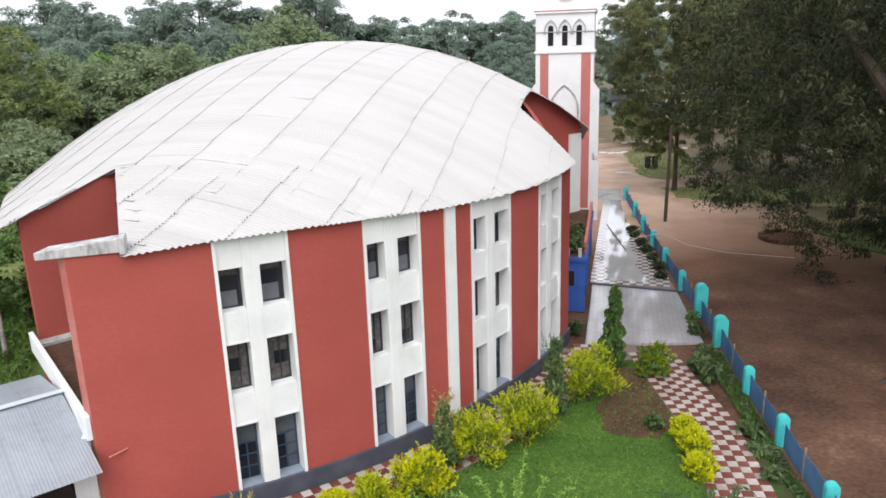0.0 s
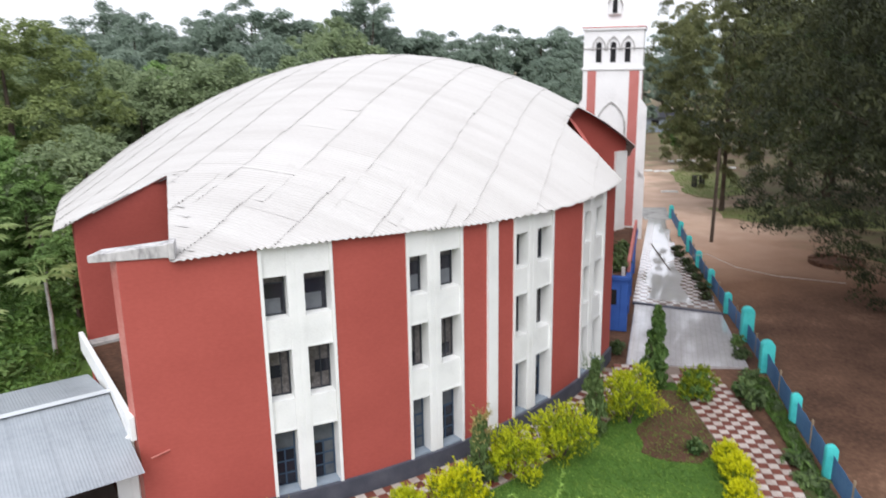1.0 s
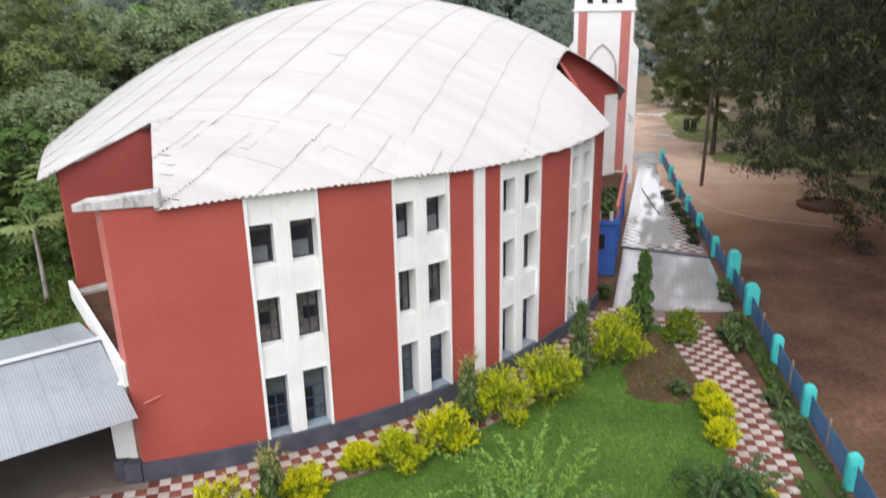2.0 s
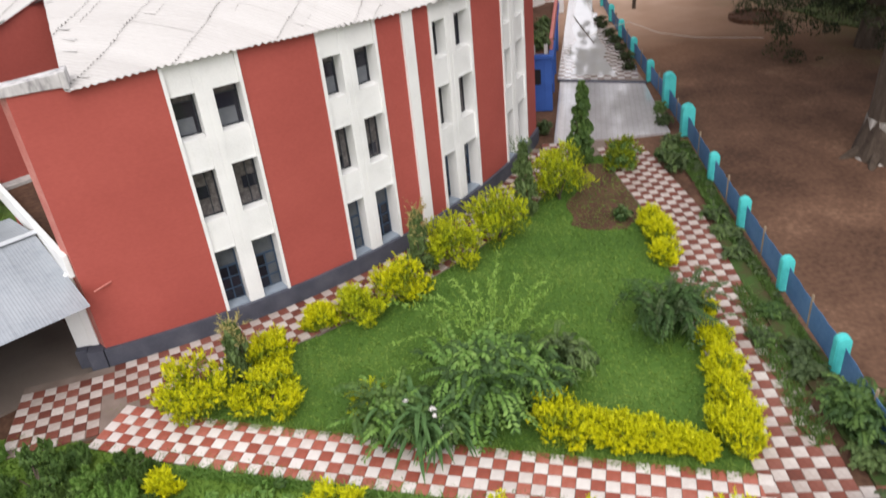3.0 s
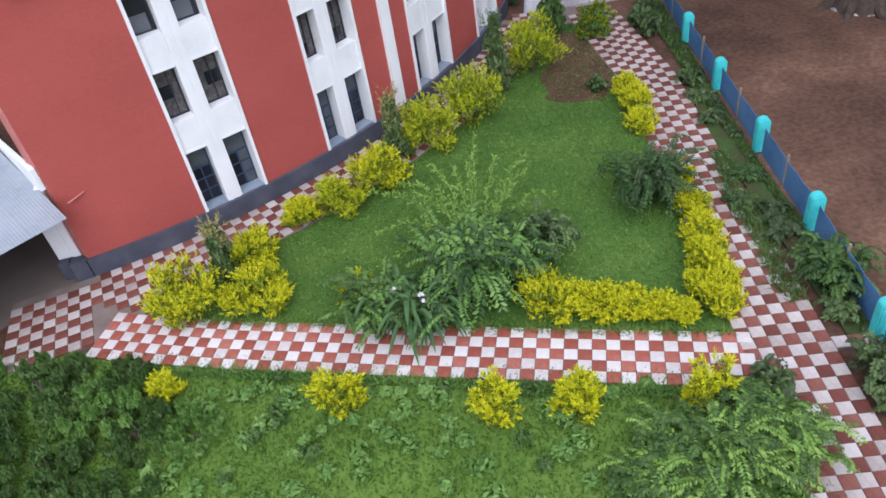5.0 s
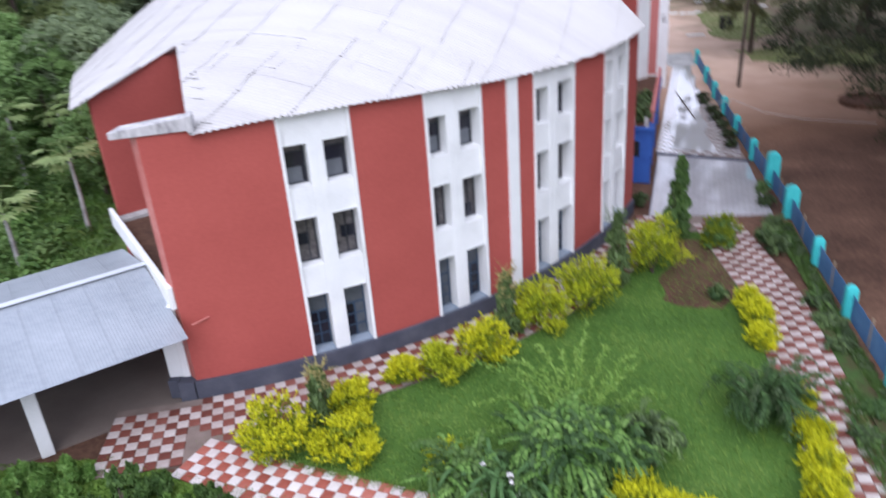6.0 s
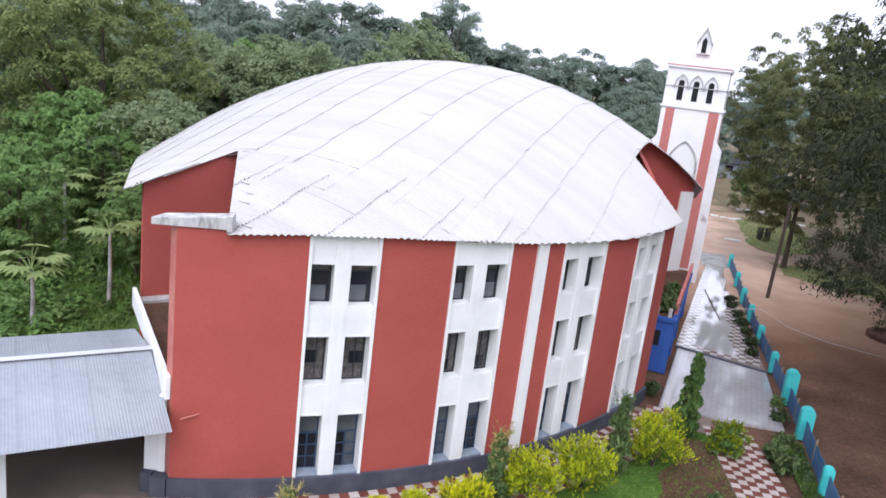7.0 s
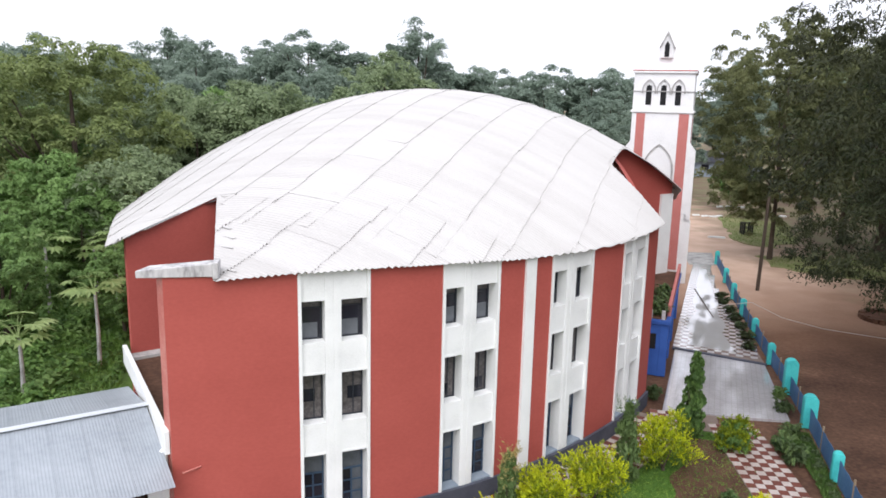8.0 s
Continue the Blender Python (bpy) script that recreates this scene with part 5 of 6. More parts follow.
for i, (x, y, w, h, tone) in enumerate([(-3.2, 15.75, 0.95, 1.75, M_OLIVE), (2.05, 19.2, 0.95, 2.3, M_OLIVE), (6.0, 21.75, 1.0, 2.7, M_WISP)]):
    ob = shrub("upright_shrub", x, y, w, h, M_WISP, ("slim olive upright shrub with pale dry tips", "slim dark green upright shrub")[i > 1], "shrub", 40, 50, 0.09, 70 + i, "upright shrubs", True)
    rng = np.random.default_rng(75 + i)
    foot = np.c_[rng.normal(0, 0.13, 60), rng.normal(0, 0.13, 60), rng.uniform(0.62, 0.98, 60) * h]
    young = sprays(rng, foot, rng.normal(size=(60, 3)) * 0.5 + np.array((0, 0, 0.7)), 0.3, 12, 0.06)
    tagged(quick_mesh("dry_growth", young, np.arange(len(young)).reshape(-1, 4), tone if i > 1 else M_DRYTIP, ob), "pale dry shoots" if i < 2 else "", kind="stuff")
shrub("cypress_tree", 9.2, 25.1, 1.15, 3.4, M_GREEN, "slim dark green columnar ashoka tree", "tree", 90, 80, 0.075, 80, "", True)
frond_bush("dark_bush", 7.85, 14.5, 2.45, 1.2, M_DEEPER, M_DULL, "loose dark green bush on the lawn", 100, 81, 0.052, share=0.35)
lily_clump(1.1, 12.25)
frond_bush("lily_edge_bush", 0.25, 12.75, 1.8, 1.0, M_GREEN, M_FRESH, "leafy green bush beside the lilies", 80, 84, 0.062, share=0.35)
frond_bush("lily_edge_bush", 1.55, 12.35, 1.3, 0.95, M_DEEPER, M_GREEN, "leafy green bush among the lilies", 55, 88, 0.065, share=0.4)
frond_bush("low_bush", 7.05, 7.95, 0.75, 0.6, M_DULL, M_WISP, "small grey-green bush at the path corner", 40, 89, 0.045)
frond_bush("low_bush", 9.15, 7.45, 1.0, 0.75, M_DULL, M_WISP, "grey-green bush beside the fence", 50, 90, 0.05)
frond_bush("drooping_bush", 2.6, 12.95, 2.6, 1.35, M_DEEPER, M_FRESH, "dark green bush with drooping leafy fronds", 230, 85, 0.072, share=0.5)
frond_bush("drooping_bush", 3.55, 12.8, 1.7, 1.2, M_DEEPER, M_FRESH, "dark green bush with drooping leafy fronds", 90, 86, 0.06, share=0.5)
frond_bush("grey_bush", 4.55, 13.55, 1.35, 0.95, M_DULL, M_WISP, "dull grey-green bush at the lawn", 70, 87, 0.05, share=0.4)


def arching_canes(x, y, tips):
    """A shrub of long thin canes that arch out far, sparsely set with light leaves."""
    rng = np.random.default_rng(5)
    t = empty("arching_shrub", (x, y, 0.02), "light green shrub with long thin arching canes", "shrub")
    wood, vs = bmesh.new(), []
    for ex, ey, ez, top in tips:
        end = np.array((ex - x, ey - y, ez))
        s = np.linspace(0, 1, 26)[:, None]
        path = end * s + np.array((0, 0, 1.0)) * top * np.sin(s * math.pi) * (1 - 0.25 * s) + rng.normal(0, 0.012, (26, 3))
        tube(wood, [tuple(p) for p in path[::5]], [0.014, 0.012, 0.01, 0.008, 0.006, 0.004], 4)
        d = np.gradient(path, axis=0)
        foot = np.repeat(path[7:], 2, 0)
        vs.append(sprays(rng, foot, np.repeat(d[7:], 2, 0) + rng.normal(0, 0.06, (len(foot), 3)), 0.14, 5, 0.05, 0.38))
    v = np.concatenate(vs)
    v[:, 2] = np.maximum(v[:, 2], 0.02)
    part("cane", wood, M_FROND, t)
    quick_mesh("foliage", v, np.arange(len(v)).reshape(-1, 4), M_FROND, t)


arching_canes(2.9, 13.5, [(0.9, 16.6, 0.9, 0.9), (1.7, 17.0, 0.7, 1.1), (0.8, 15.2, 0.6, 1.0), (2.6, 16.6, 1.3, 0.8), (3.9, 17.0, 1.6, 0.7), (3.4, 15.9, 1.5, 0.8), (5.0, 16.0, 1.2, 0.9), (4.7, 15.2, 1.3, 0.8), (5.4, 14.9, 0.7, 0.9), (1.9, 15.6, 1.2, 0.8), (0.2, 14.1, 0.3, 0.9), (1.2, 14.6, 0.7, 0.9), (2.4, 15.2, 1.5, 0.6), (4.1, 15.6, 1.7, 0.5), (3.7, 12.4, 0.4, 1.3), (4.2, 14.6, 1.4, 0.6), (3.0, 15.6, 1.7, 0.5)])
for x, y in ((9.75, 32.1), (10.1, 33.4), (10.9, 35.2)):
    frond_bush("roof_weed", x, y, 1.0, 0.6, M_DULL, M_WISP, "wild weed growing on the porch roof", 30, int(x * 10), 0.05, "weeds on the porch roof").location.z = 2.62
frond_bush("fence_bush", 9.98, 10.1, 1.45, 0.8, M_DEEPER, M_GREEN, "green leafy bush beside the fence", 120, 83, 0.055)
for i, (x, y, w, h) in enumerate([(12.1, 23.2, 1.3, 1.2), (12.9, 25.2, 1.1, 0.9), (9.7, 13.4, 0.9, 0.35), (8.9, 20.4, 0.8, 0.75), (8.8, 28.6, 0.8, 1.0), (15.4, 35.2, 1.0, 0.7), (16.3, 38.6, 1.0, 0.7), (16.9, 41.8, 1.0, 0.7), (17.6, 45.2, 1.0, 0.6), (9.5, 9.2, 0.9, 0.5), (9.95, 11.9, 1.0, 0.5), (10.5, 14.3, 0.9, 0.35), (11.1, 17.2, 0.9, 0.45), (11.4, 18.4, 1.0, 0.5), (11.7, 19.6, 1.0, 0.5), (12.2, 24.2, 1.1, 0.9), (13.7, 27.6, 0.9, 0.8), (14.2, 29.0, 0.8, 0.7), (15.9, 36.8, 1.1, 0.8), (16.6, 40.2, 1.1, 0.7), (17.2, 43.6, 1.0, 0.7), (9.0, 6.8, 1.2, 0.8), (10.3, 12.7, 0.8, 0.4)]):
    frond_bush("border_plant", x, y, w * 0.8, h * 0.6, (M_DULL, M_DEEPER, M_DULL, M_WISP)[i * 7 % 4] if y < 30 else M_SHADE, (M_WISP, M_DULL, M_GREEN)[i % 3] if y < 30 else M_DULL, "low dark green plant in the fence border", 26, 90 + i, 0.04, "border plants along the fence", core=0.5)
for i, (x, y, w, h) in enumerate([(-9.8, 13.2, 2.6, 1.0), (-7.4, 12.9, 2.6, 0.9), (-8.6, 11.4, 2.8, 0.9), (-6.2, 12.0, 2.2, 0.7), (-10.6, 11.0, 2.6, 0.9), (-7.0, 10.6, 2.4, 0.7), (-9.4, 14.2, 1.6, 0.7), (-5.2, 11.2, 1.8, 0.5), (-5.6, 12.9, 1.5, 0.45), (-4.2, 10.9, 1.5, 0.4), (-8.2, 9.4, 2.4, 0.7), (-5.6, 9.6, 2.0, 0.5), (-9.9, 9.2, 2.4, 0.8)]):
    shrub("undergrowth", x, y, w, h, M_GREEN if i % 3 else M_FRESH, "low dense green undergrowth beside the path", "shrub", 30, 75, 0.08, 120 + i, "undergrowth by the shed")
for i, (x, y, w, h) in enumerate([(5.25, 6.75, 2.3, 0.95), (6.55, 6.85, 1.7, 0.75), (4.3, 6.6, 1.7, 0.7), (6.3, 7.6, 1.0, 0.7)]):
    frond_bush("leafy_bush", x, y, w, h, M_GREEN, M_FROND if i < 3 else M_GREEN, "sprawling green leafy bush with pale young fronds", 150, 130 + i, 0.05, "leafy bushes", share=0.45)


# ---- trees ----
def tree(name, x, y, h, r, mat, seed, label, clear=0.3, clumps=60, per=110, leaf=0.3, trunk=0.0, group="", lean=(0, 0), z0=None, low=0.0, droop=0.0, billow=(0.78, 0.3, 0.52)):
    """A tree: a tapered trunk with limbs, and a crown of leafy clumps with gaps."""
    rng = np.random.default_rng(seed)
    t = empty(name, (x, y, ground_height(x, y) - 0.05 if z0 is None else z0), label, "tree", group)
    tr = trunk or h * 0.022
    mid = (lean[0] * 0.4, lean[1] * 0.4, h * clear)
    tip = (lean[0], lean[1], h * 0.86)
    bm = bmesh.new()
    tube(bm, [(0, 0, -0.2), (lean[0] * 0.1, lean[1] * 0.1, h * 0.08), mid, (lean[0] * 0.8, lean[1] * 0.8, h * 0.62), tip], [tr * 1.5, tr * 1.05, tr * 0.85, tr * 0.5, tr * 0.15], 10)
    part("trunk", bm, M_BARK, t)
    c, rad = [], []
    for k in range(clumps):
        d = rng.normal(size=3)
        d /= np.linalg.norm(d)
        q = rng.uniform(0.45, 1.0) ** 0.6
        zc = h * (clear + low + 1) / 2
        zr = h * (1 - clear - low) / 2
        wob = 1 + 0.22 * math.sin(3 * math.atan2(d[1], d[0]) + seed)
        c.append((lean[0] + r * q * d[0] * wob, lean[1] + r * q * d[1] * wob, zc + zr * q * d[2]))
        rad.append(r * rng.uniform(0.2, 0.36) * (60 / clumps) ** 0.33)
    for k in range(7):
        e = c[k * 5 % clumps]
        part("limb", tube(bmesh.new(), [mid, (e[0] * 0.5 + mid[0] * 0.5, e[1] * 0.5 + mid[1] * 0.5, (mid[2] + e[2]) / 2 + 0.4), e], [tr * 0.5, tr * 0.32, tr * 0.1], 6), M_BARK, t)
    # each limb ends in a billow of smaller clumps, thickest on its upper side
    cc, rr = np.repeat(np.array(c), 7, 0), np.repeat(np.array(rad), 7)
    d = rng.normal(size=cc.shape)
    d /= np.linalg.norm(d, axis=1, keepdims=True)
    d[:, 2] = np.abs(d[:, 2]) * 0.9 - 0.2 if not droop else d[:, 2] * 1.2 - 0.2
    c, rad, per = cc + d * rr[:, None] * billow[0], rr * rng.uniform(billow[1], billow[2], len(rr)), max(8, per // 7)
    v, f = leaves(rng, c, rad, per, leaf, flat=1.0, droop=droop, slim=0.45 if not droop else 0.3)
    quick_mesh("crown", v, f, mat, t)
    return t


KINDS = []
for i, (mat, r, h, lab) in enumerate([(M_TREE, 5.2, 13, "broad dark green woodland tree"), (M_TREE2, 4.8, 14, "tall woodland tree, haze put into its blue-green colour"), (M_TREE3, 4.4, 12, "light green woodland tree with loose crown"), (M_TREE, 6.0, 15, "large rounded dark woodland tree"), (M_TREE2, 3.6, 12, "slender woodland tree, haze put into its grey-green colour")]):
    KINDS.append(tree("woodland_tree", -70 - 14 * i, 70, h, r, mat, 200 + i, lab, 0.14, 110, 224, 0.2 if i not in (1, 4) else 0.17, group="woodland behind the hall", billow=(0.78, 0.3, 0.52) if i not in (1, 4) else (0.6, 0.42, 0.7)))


def copy_tree(k, x, y, s, turn):
    return copy_thing(KINDS[k], Matrix.Translation((x, y, ground_height(x, y) - 0.1)) @ Matrix.Rotation(turn, 4, "Z") @ Matrix.Diagonal((s, s, s, 1)))


tr = random.Random(9)
tree("woodland_tree", -27.0, 54.0, 15.4, 6.6, M_CROWN, 210, "large olive green tree with a broad rounded crown", 0.12, 150, 385, 0.15, group="woodland behind the hall")
# nearer trees beside the hall
for k, x, y, s in [(0, -17.6, 42.6, 0.66), (2, -20.9, 41.9, 0.62), (2, -20.4, 33.0, 0.5), (2, -15.9, 35.4, 0.4), (2, -24, 38, 0.5), (3, -14.2, 60.2, 0.84), (0, -19.6, 58.6, 0.8), (2, -22.4, 76.6, 1.05), (4, -29.6, 82.7, 1.22), (0, -7.6, 91.5, 1.24), (1, -13.4, 88.8, 1.1), (0, -16, 60, 0.95), (3, -9, 64, 0.85), (2, -33, 42, 0.8), (2, -31, 36, 0.75), (1, -38, 52, 0.95), (0, -22, 62, 0.9), (3, -40, 66, 1.05), (2, -33, 60, 0.9), (1, -14, 54, 0.62), (2, -27, 31, 0.5), (2, -24.5, 45, 0.7)]:
    copy_tree(k, x, y, s, tr.uniform(0, 6.28))
# the wood behind, row after row; farther rows draw on the haze-coloured kinds
for y, step, lo, hi, smin, smax in ((70, 7.5, -50, 4, 0.8, 0.95), (82, 8.0, -62, 24, 0.85, 1.0), (96, 8.5, -74, 30, 0.95, 1.1), (112, 8.5, -90, 34, 1.2, 1.45), (135, 10, -110, 60, 1.2, 1.45), (165, 11, -70, 90, 1.2, 1.4)):
    x = lo
    while x < hi:
        s = tr.uniform(smin, smax) * (0.85 if x > 4 else 1.0)
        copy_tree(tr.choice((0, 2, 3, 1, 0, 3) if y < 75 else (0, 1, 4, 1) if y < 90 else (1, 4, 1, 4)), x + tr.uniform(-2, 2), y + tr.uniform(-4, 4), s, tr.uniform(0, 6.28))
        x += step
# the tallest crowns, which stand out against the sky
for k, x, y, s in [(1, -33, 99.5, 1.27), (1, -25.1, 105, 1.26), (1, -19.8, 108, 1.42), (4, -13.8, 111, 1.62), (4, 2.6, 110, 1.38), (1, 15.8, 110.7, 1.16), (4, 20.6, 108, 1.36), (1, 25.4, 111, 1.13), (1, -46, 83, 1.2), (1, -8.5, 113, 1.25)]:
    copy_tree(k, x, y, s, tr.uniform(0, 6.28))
tree("woodland_tree", -4.1, 105.8, 21.2, 5.0, M_TREE2, 211, "tall tree above the other crowns, coloured blue-green for haze", 0.12, 90, 350, 0.18, group="woodland behind the hall", billow=(0.6, 0.42, 0.7))
# right of the road
for k, x, y, s in [(3, 36, 60, 1.15), (3, 42, 50, 1.2), (0, 40, 66, 1.2), (1, 44, 90, 1.2), (3, 50, 40, 1.2), (0, 52, 56, 1.25), (3, 56, 28, 1.2), (1, 50, 80, 1.3), (0, 60, 70, 1.3), (1, 56, 104, 1.3), (1, 48, 125, 1.3), (4, 36, 128, 1.2)]:
    copy_tree(k, x, y, s, tr.uniform(0, 6.28))
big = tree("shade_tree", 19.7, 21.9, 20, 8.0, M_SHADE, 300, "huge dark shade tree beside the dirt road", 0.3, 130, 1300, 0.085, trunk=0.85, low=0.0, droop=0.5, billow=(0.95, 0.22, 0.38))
part("painted_base", tube(bmesh.new(), [(0, 0, -0.1), (0, 0, 0.25), (0, 0, 0.7), (0.02, 0, 1.5)], [1.3, 1.08, 0.98, 0.93], 18), M_LIMEWASH, big, "streaky whitewashed band round the trunk")
for k in range(7):
    a = 2.9 + k * 0.8
    part("root", tube(bmesh.new(), [(0.8 * math.cos(a), 0.8 * math.sin(a), 0.45), (1.3 * math.cos(a), 1.3 * math.sin(a), 0.12), (1.9 * math.cos(a + 0.1), 1.9 * math.sin(a + 0.1), -0.1)], [0.22, 0.16, 0.06], 8), M_BARK, big)
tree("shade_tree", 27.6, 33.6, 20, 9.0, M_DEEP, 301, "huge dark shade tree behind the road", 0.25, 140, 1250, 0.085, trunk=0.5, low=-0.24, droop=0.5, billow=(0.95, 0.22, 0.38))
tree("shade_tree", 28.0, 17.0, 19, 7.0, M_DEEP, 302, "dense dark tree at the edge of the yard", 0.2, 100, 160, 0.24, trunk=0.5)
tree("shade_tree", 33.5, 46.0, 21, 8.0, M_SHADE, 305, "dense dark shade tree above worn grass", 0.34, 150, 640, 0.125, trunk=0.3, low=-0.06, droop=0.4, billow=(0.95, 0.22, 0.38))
tree("shade_tree", 25.9, 57.5, 19.0, 6.3, M_OLIVE, 304, "tall roadside tree with hanging foliage", 0.28, 190, 700, 0.12, trunk=0.17, low=-0.13, droop=0.4, billow=(0.95, 0.22, 0.38))
tree("shade_tree", 36.0, 66.0, 18, 6.5, M_OLIVE, 306, "dense dark tree beyond the roadside grass", 0.34, 110, 480, 0.14, trunk=0.3, low=0.0)
tree("roadside_tree", 32.8, 83.5, 5.2, 2.3, M_GREEN, 303, "small round dark tree on the roadside grass", 0.25, 40, 90, 0.2, trunk=0.12)


def papaya(x, y, h, seed):
    """A papaya: a bare slender trunk with a star of long-stalked leaves."""
    rng = np.random.default_rng(seed)
    t = empty("papaya_tree", (x, y, 0), "slender papaya tree with a star of long-stalked leaves", "tree", "papaya trees beside the hall")
    part("trunk", tube(bmesh.new(), [(0, 0, -0.1), (0.05, 0, h * 0.5), (0, 0.05, h)], [0.1, 0.08, 0.06], 8), M_CONC, t)
    for k in range(16):
        a, up, n = k * 2.4 + rng.uniform(-0.3, 0.3), rng.uniform(-0.25, 0.75), rng.uniform(0.75, 1.15)
        tip = Vector((n * math.cos(a), n * math.sin(a), h + n * up))
        bm = tube(bmesh.new(), [(0, 0, h - 0.05), tip * 0.5 + Vector((0, 0, h * 0.5 + 0.12)), tip], [0.02, 0.016, 0.01], 5)
        out = Vector((math.cos(a), math.sin(a), up * 0.3 - 0.35)).normalized()
        side = Vector((-math.sin(a), math.cos(a), 0))
        for q in range(7):                 # the lobes of one leaf
            b = (q - 3) * 0.62
            d = out * math.cos(b) + side * math.sin(b)
            wv = (side * math.cos(b) - out * math.sin(b)) * 0.09
            r = 0.6 * (1 - 0.09 * abs(q - 3)) * rng.uniform(0.85, 1.15)
            bm.faces.new([bm.verts.new(p) for p in (tip, tip + d * r * 0.55 + wv, tip + d * r + Vector((0, 0, -0.06)), tip + d * r * 0.55 - wv)])
        part("leaf", bm, M_PAPAYA, t)


for i, (x, y, h) in enumerate([(-16.45, 27.3, 2.5), (-20.7, 37.4, 4.2), (-19.6, 40.4, 3.4), (-18.2, 39.9, 3.9), (-14.9, 30.5, 3.6)]):
    papaya(x, y, h, 310 + i)

# ---- small things of the yard ----
pole = tagged(part("utility_pole", tube(bmesh.new(), [(20.9, 47.6, -0.2), (21.0, 47.7, 3), (21.1, 47.8, 6.2)], [0.12, 0.11, 0.1], 10), M_BARK), "plain dark pole standing beside the dirt road", "pole")
hose = tagged(part("cable", tube(bmesh.new(), [(15.4, 41.2, 0.3), (16.4, 41.1, 0.7), (17.6, 40.6, 1.0), (19.0, 39.7, 0.4), (21, 39.0, 0.02), (24, 37.2, 0.02)], 0.016, 6), M_WIRE), "pale cable lying across the fence and road", "cable")
stick = tagged(part("fallen_branch", tube(bmesh.new(), [(16.6, 47.2, 0.09), (16.1, 44.4, 0.12), (15.5, 40.6, 0.09)], [0.018, 0.03, 0.018], 6), M_BARK), "thin dark branch lying on the wet walkway", "branch")
def wavy(poly, step=1.2, amp=0.5, seed=0):
    """The outline of a patch of ground, broken up so that its edge wanders."""
    out, n = [], len(poly)
    for k in range(n):
        (xa, ya), (xb, yb) = poly[k], poly[(k + 1) % n]
        m = max(1, int(math.hypot(xb - xa, yb - ya) / step))
        for i in range(m):
            x, y = xa + (xb - xa) * i / m, ya + (yb - ya) * i / m
            out.append((x + amp * noise.noise((x * 0.7, y * 0.7, seed)), y + amp * noise.noise((x * 0.7, y * 0.7, seed + 9))))
    return out


M_STRIP = material("weedy_earth", [(0.0675, 0.0342, 0.0216), (0.063, 0.054, 0.0225), (0.045, 0.09, 0.0198), (0.063, 0.117, 0.027)], rough=0.95, scale=0.9, fine=8, bump=0.6, depth=0.04)
# worn grass in a dark tone that includes the shade below the trees
M_VERGE = material("shaded_worn_grass", [(0.09, 0.07, 0.04), (0.07, 0.1, 0.03), (0.08, 0.14, 0.035)], rough=0.95, scale=0.35, fine=8, bump=0.5, depth=0.03)
FAR_LAWN = wavy([(26.2, 64), (27.6, 72), (31.2, 84), (35, 88), (36, 78), (32, 66), (28.5, 62.5)], 0.8, 0.9, 1)
ROAD_VERGE = wavy([(24.8, 55), (25.4, 59), (29, 58.5), (36, 57), (40, 48), (34, 49), (28, 52.6)], 0.8, 1.2, 2)
SIDE_VERGE = wavy([(28.5, 38.5), (29, 42), (36, 44), (44, 38), (40, 30), (31, 34)], 0.8, 1.4, 3)
M_VERGE2 = material("far_grass", [(0.36, 0.27, 0.17), (0.24, 0.25, 0.11), (0.22, 0.28, 0.1)], rough=0.95, scale=0.5, fine=8, bump=0.5, depth=0.03)
sheet("far_lawn", FAR_LAWN, 0.012, M_VERGE2, "patch of rough grass beyond the road", 0.2)
sheet("road_verge", ROAD_VERGE, 0.008, M_VERGE2, "thin worn grass under the roadside trees", 0.2)
sheet("side_verge", SIDE_VERGE, 0.008, M_VERGE, "thin worn grass beside the dirt road, darkened for tree shade", 0.2)
for k, (x, y) in enumerate([(27.4, 79.8), (28.2, 79.4), (29.0, 79.2), (29.8, 79.5), (24.7, 67.0), (25.4, 66.8), (32.2, 86.0), (33.4, 86.2), (34.6, 85.8), (36.0, 80.5), (37.0, 80.2)]):
    stone = tagged(part("kerb_stone", box((-0.4, -0.14, -0.1), (0.4, 0.14, 0.1), frame_at(x, y, 25 * math.sin(k * 2.3)) @ Matrix.Translation((0, 0, ground_height(x, y) + 0.05))), M_WHITE, bevel=0.05), "whitewashed stone at the edge of the track", "stone", "whitewashed stones by the track")
sheet("wood_floor", wavy([(-40, 8), (-17.5, 16.2), (-15.2, 18.6), (-10.9, 23.4), (-10.6, 24.3), (-18.0, 42), (-14, 50.5), (9, 50), (16, 60), (34, 118), (40, 220), (-160, 220), (-160, 8)], 2.5, 0.6, 4), 0.05, M_UNDER, "green undergrowth below the woodland", 0.3)


def hill_floor():
    """Undergrowth on the ground that climbs below the far woods."""
    xs = [-140, -100, -80] + [float(x) for x in np.arange(-64, 17, 2.0)]
    ys = [float(y) for y in np.arange(8, 91, 2.0)] + [100, 120, 150, 200]
    v = [(x, y, ground_height(x, y) + 0.12) for y in ys for x in xs]
    w = len(xs)
    f = [(j * w + i, j * w + i + 1, (j + 1) * w + i + 1, (j + 1) * w + i) for j in range(len(ys) - 1) for i in range(w - 1) if xs[i] < -29 or ys[j] > 72]
    return tagged(mesh_of("hill_floor", v, f, M_UNDER, smooth=True), "green undergrowth on the slope below the woods", "ground", kind="structure")


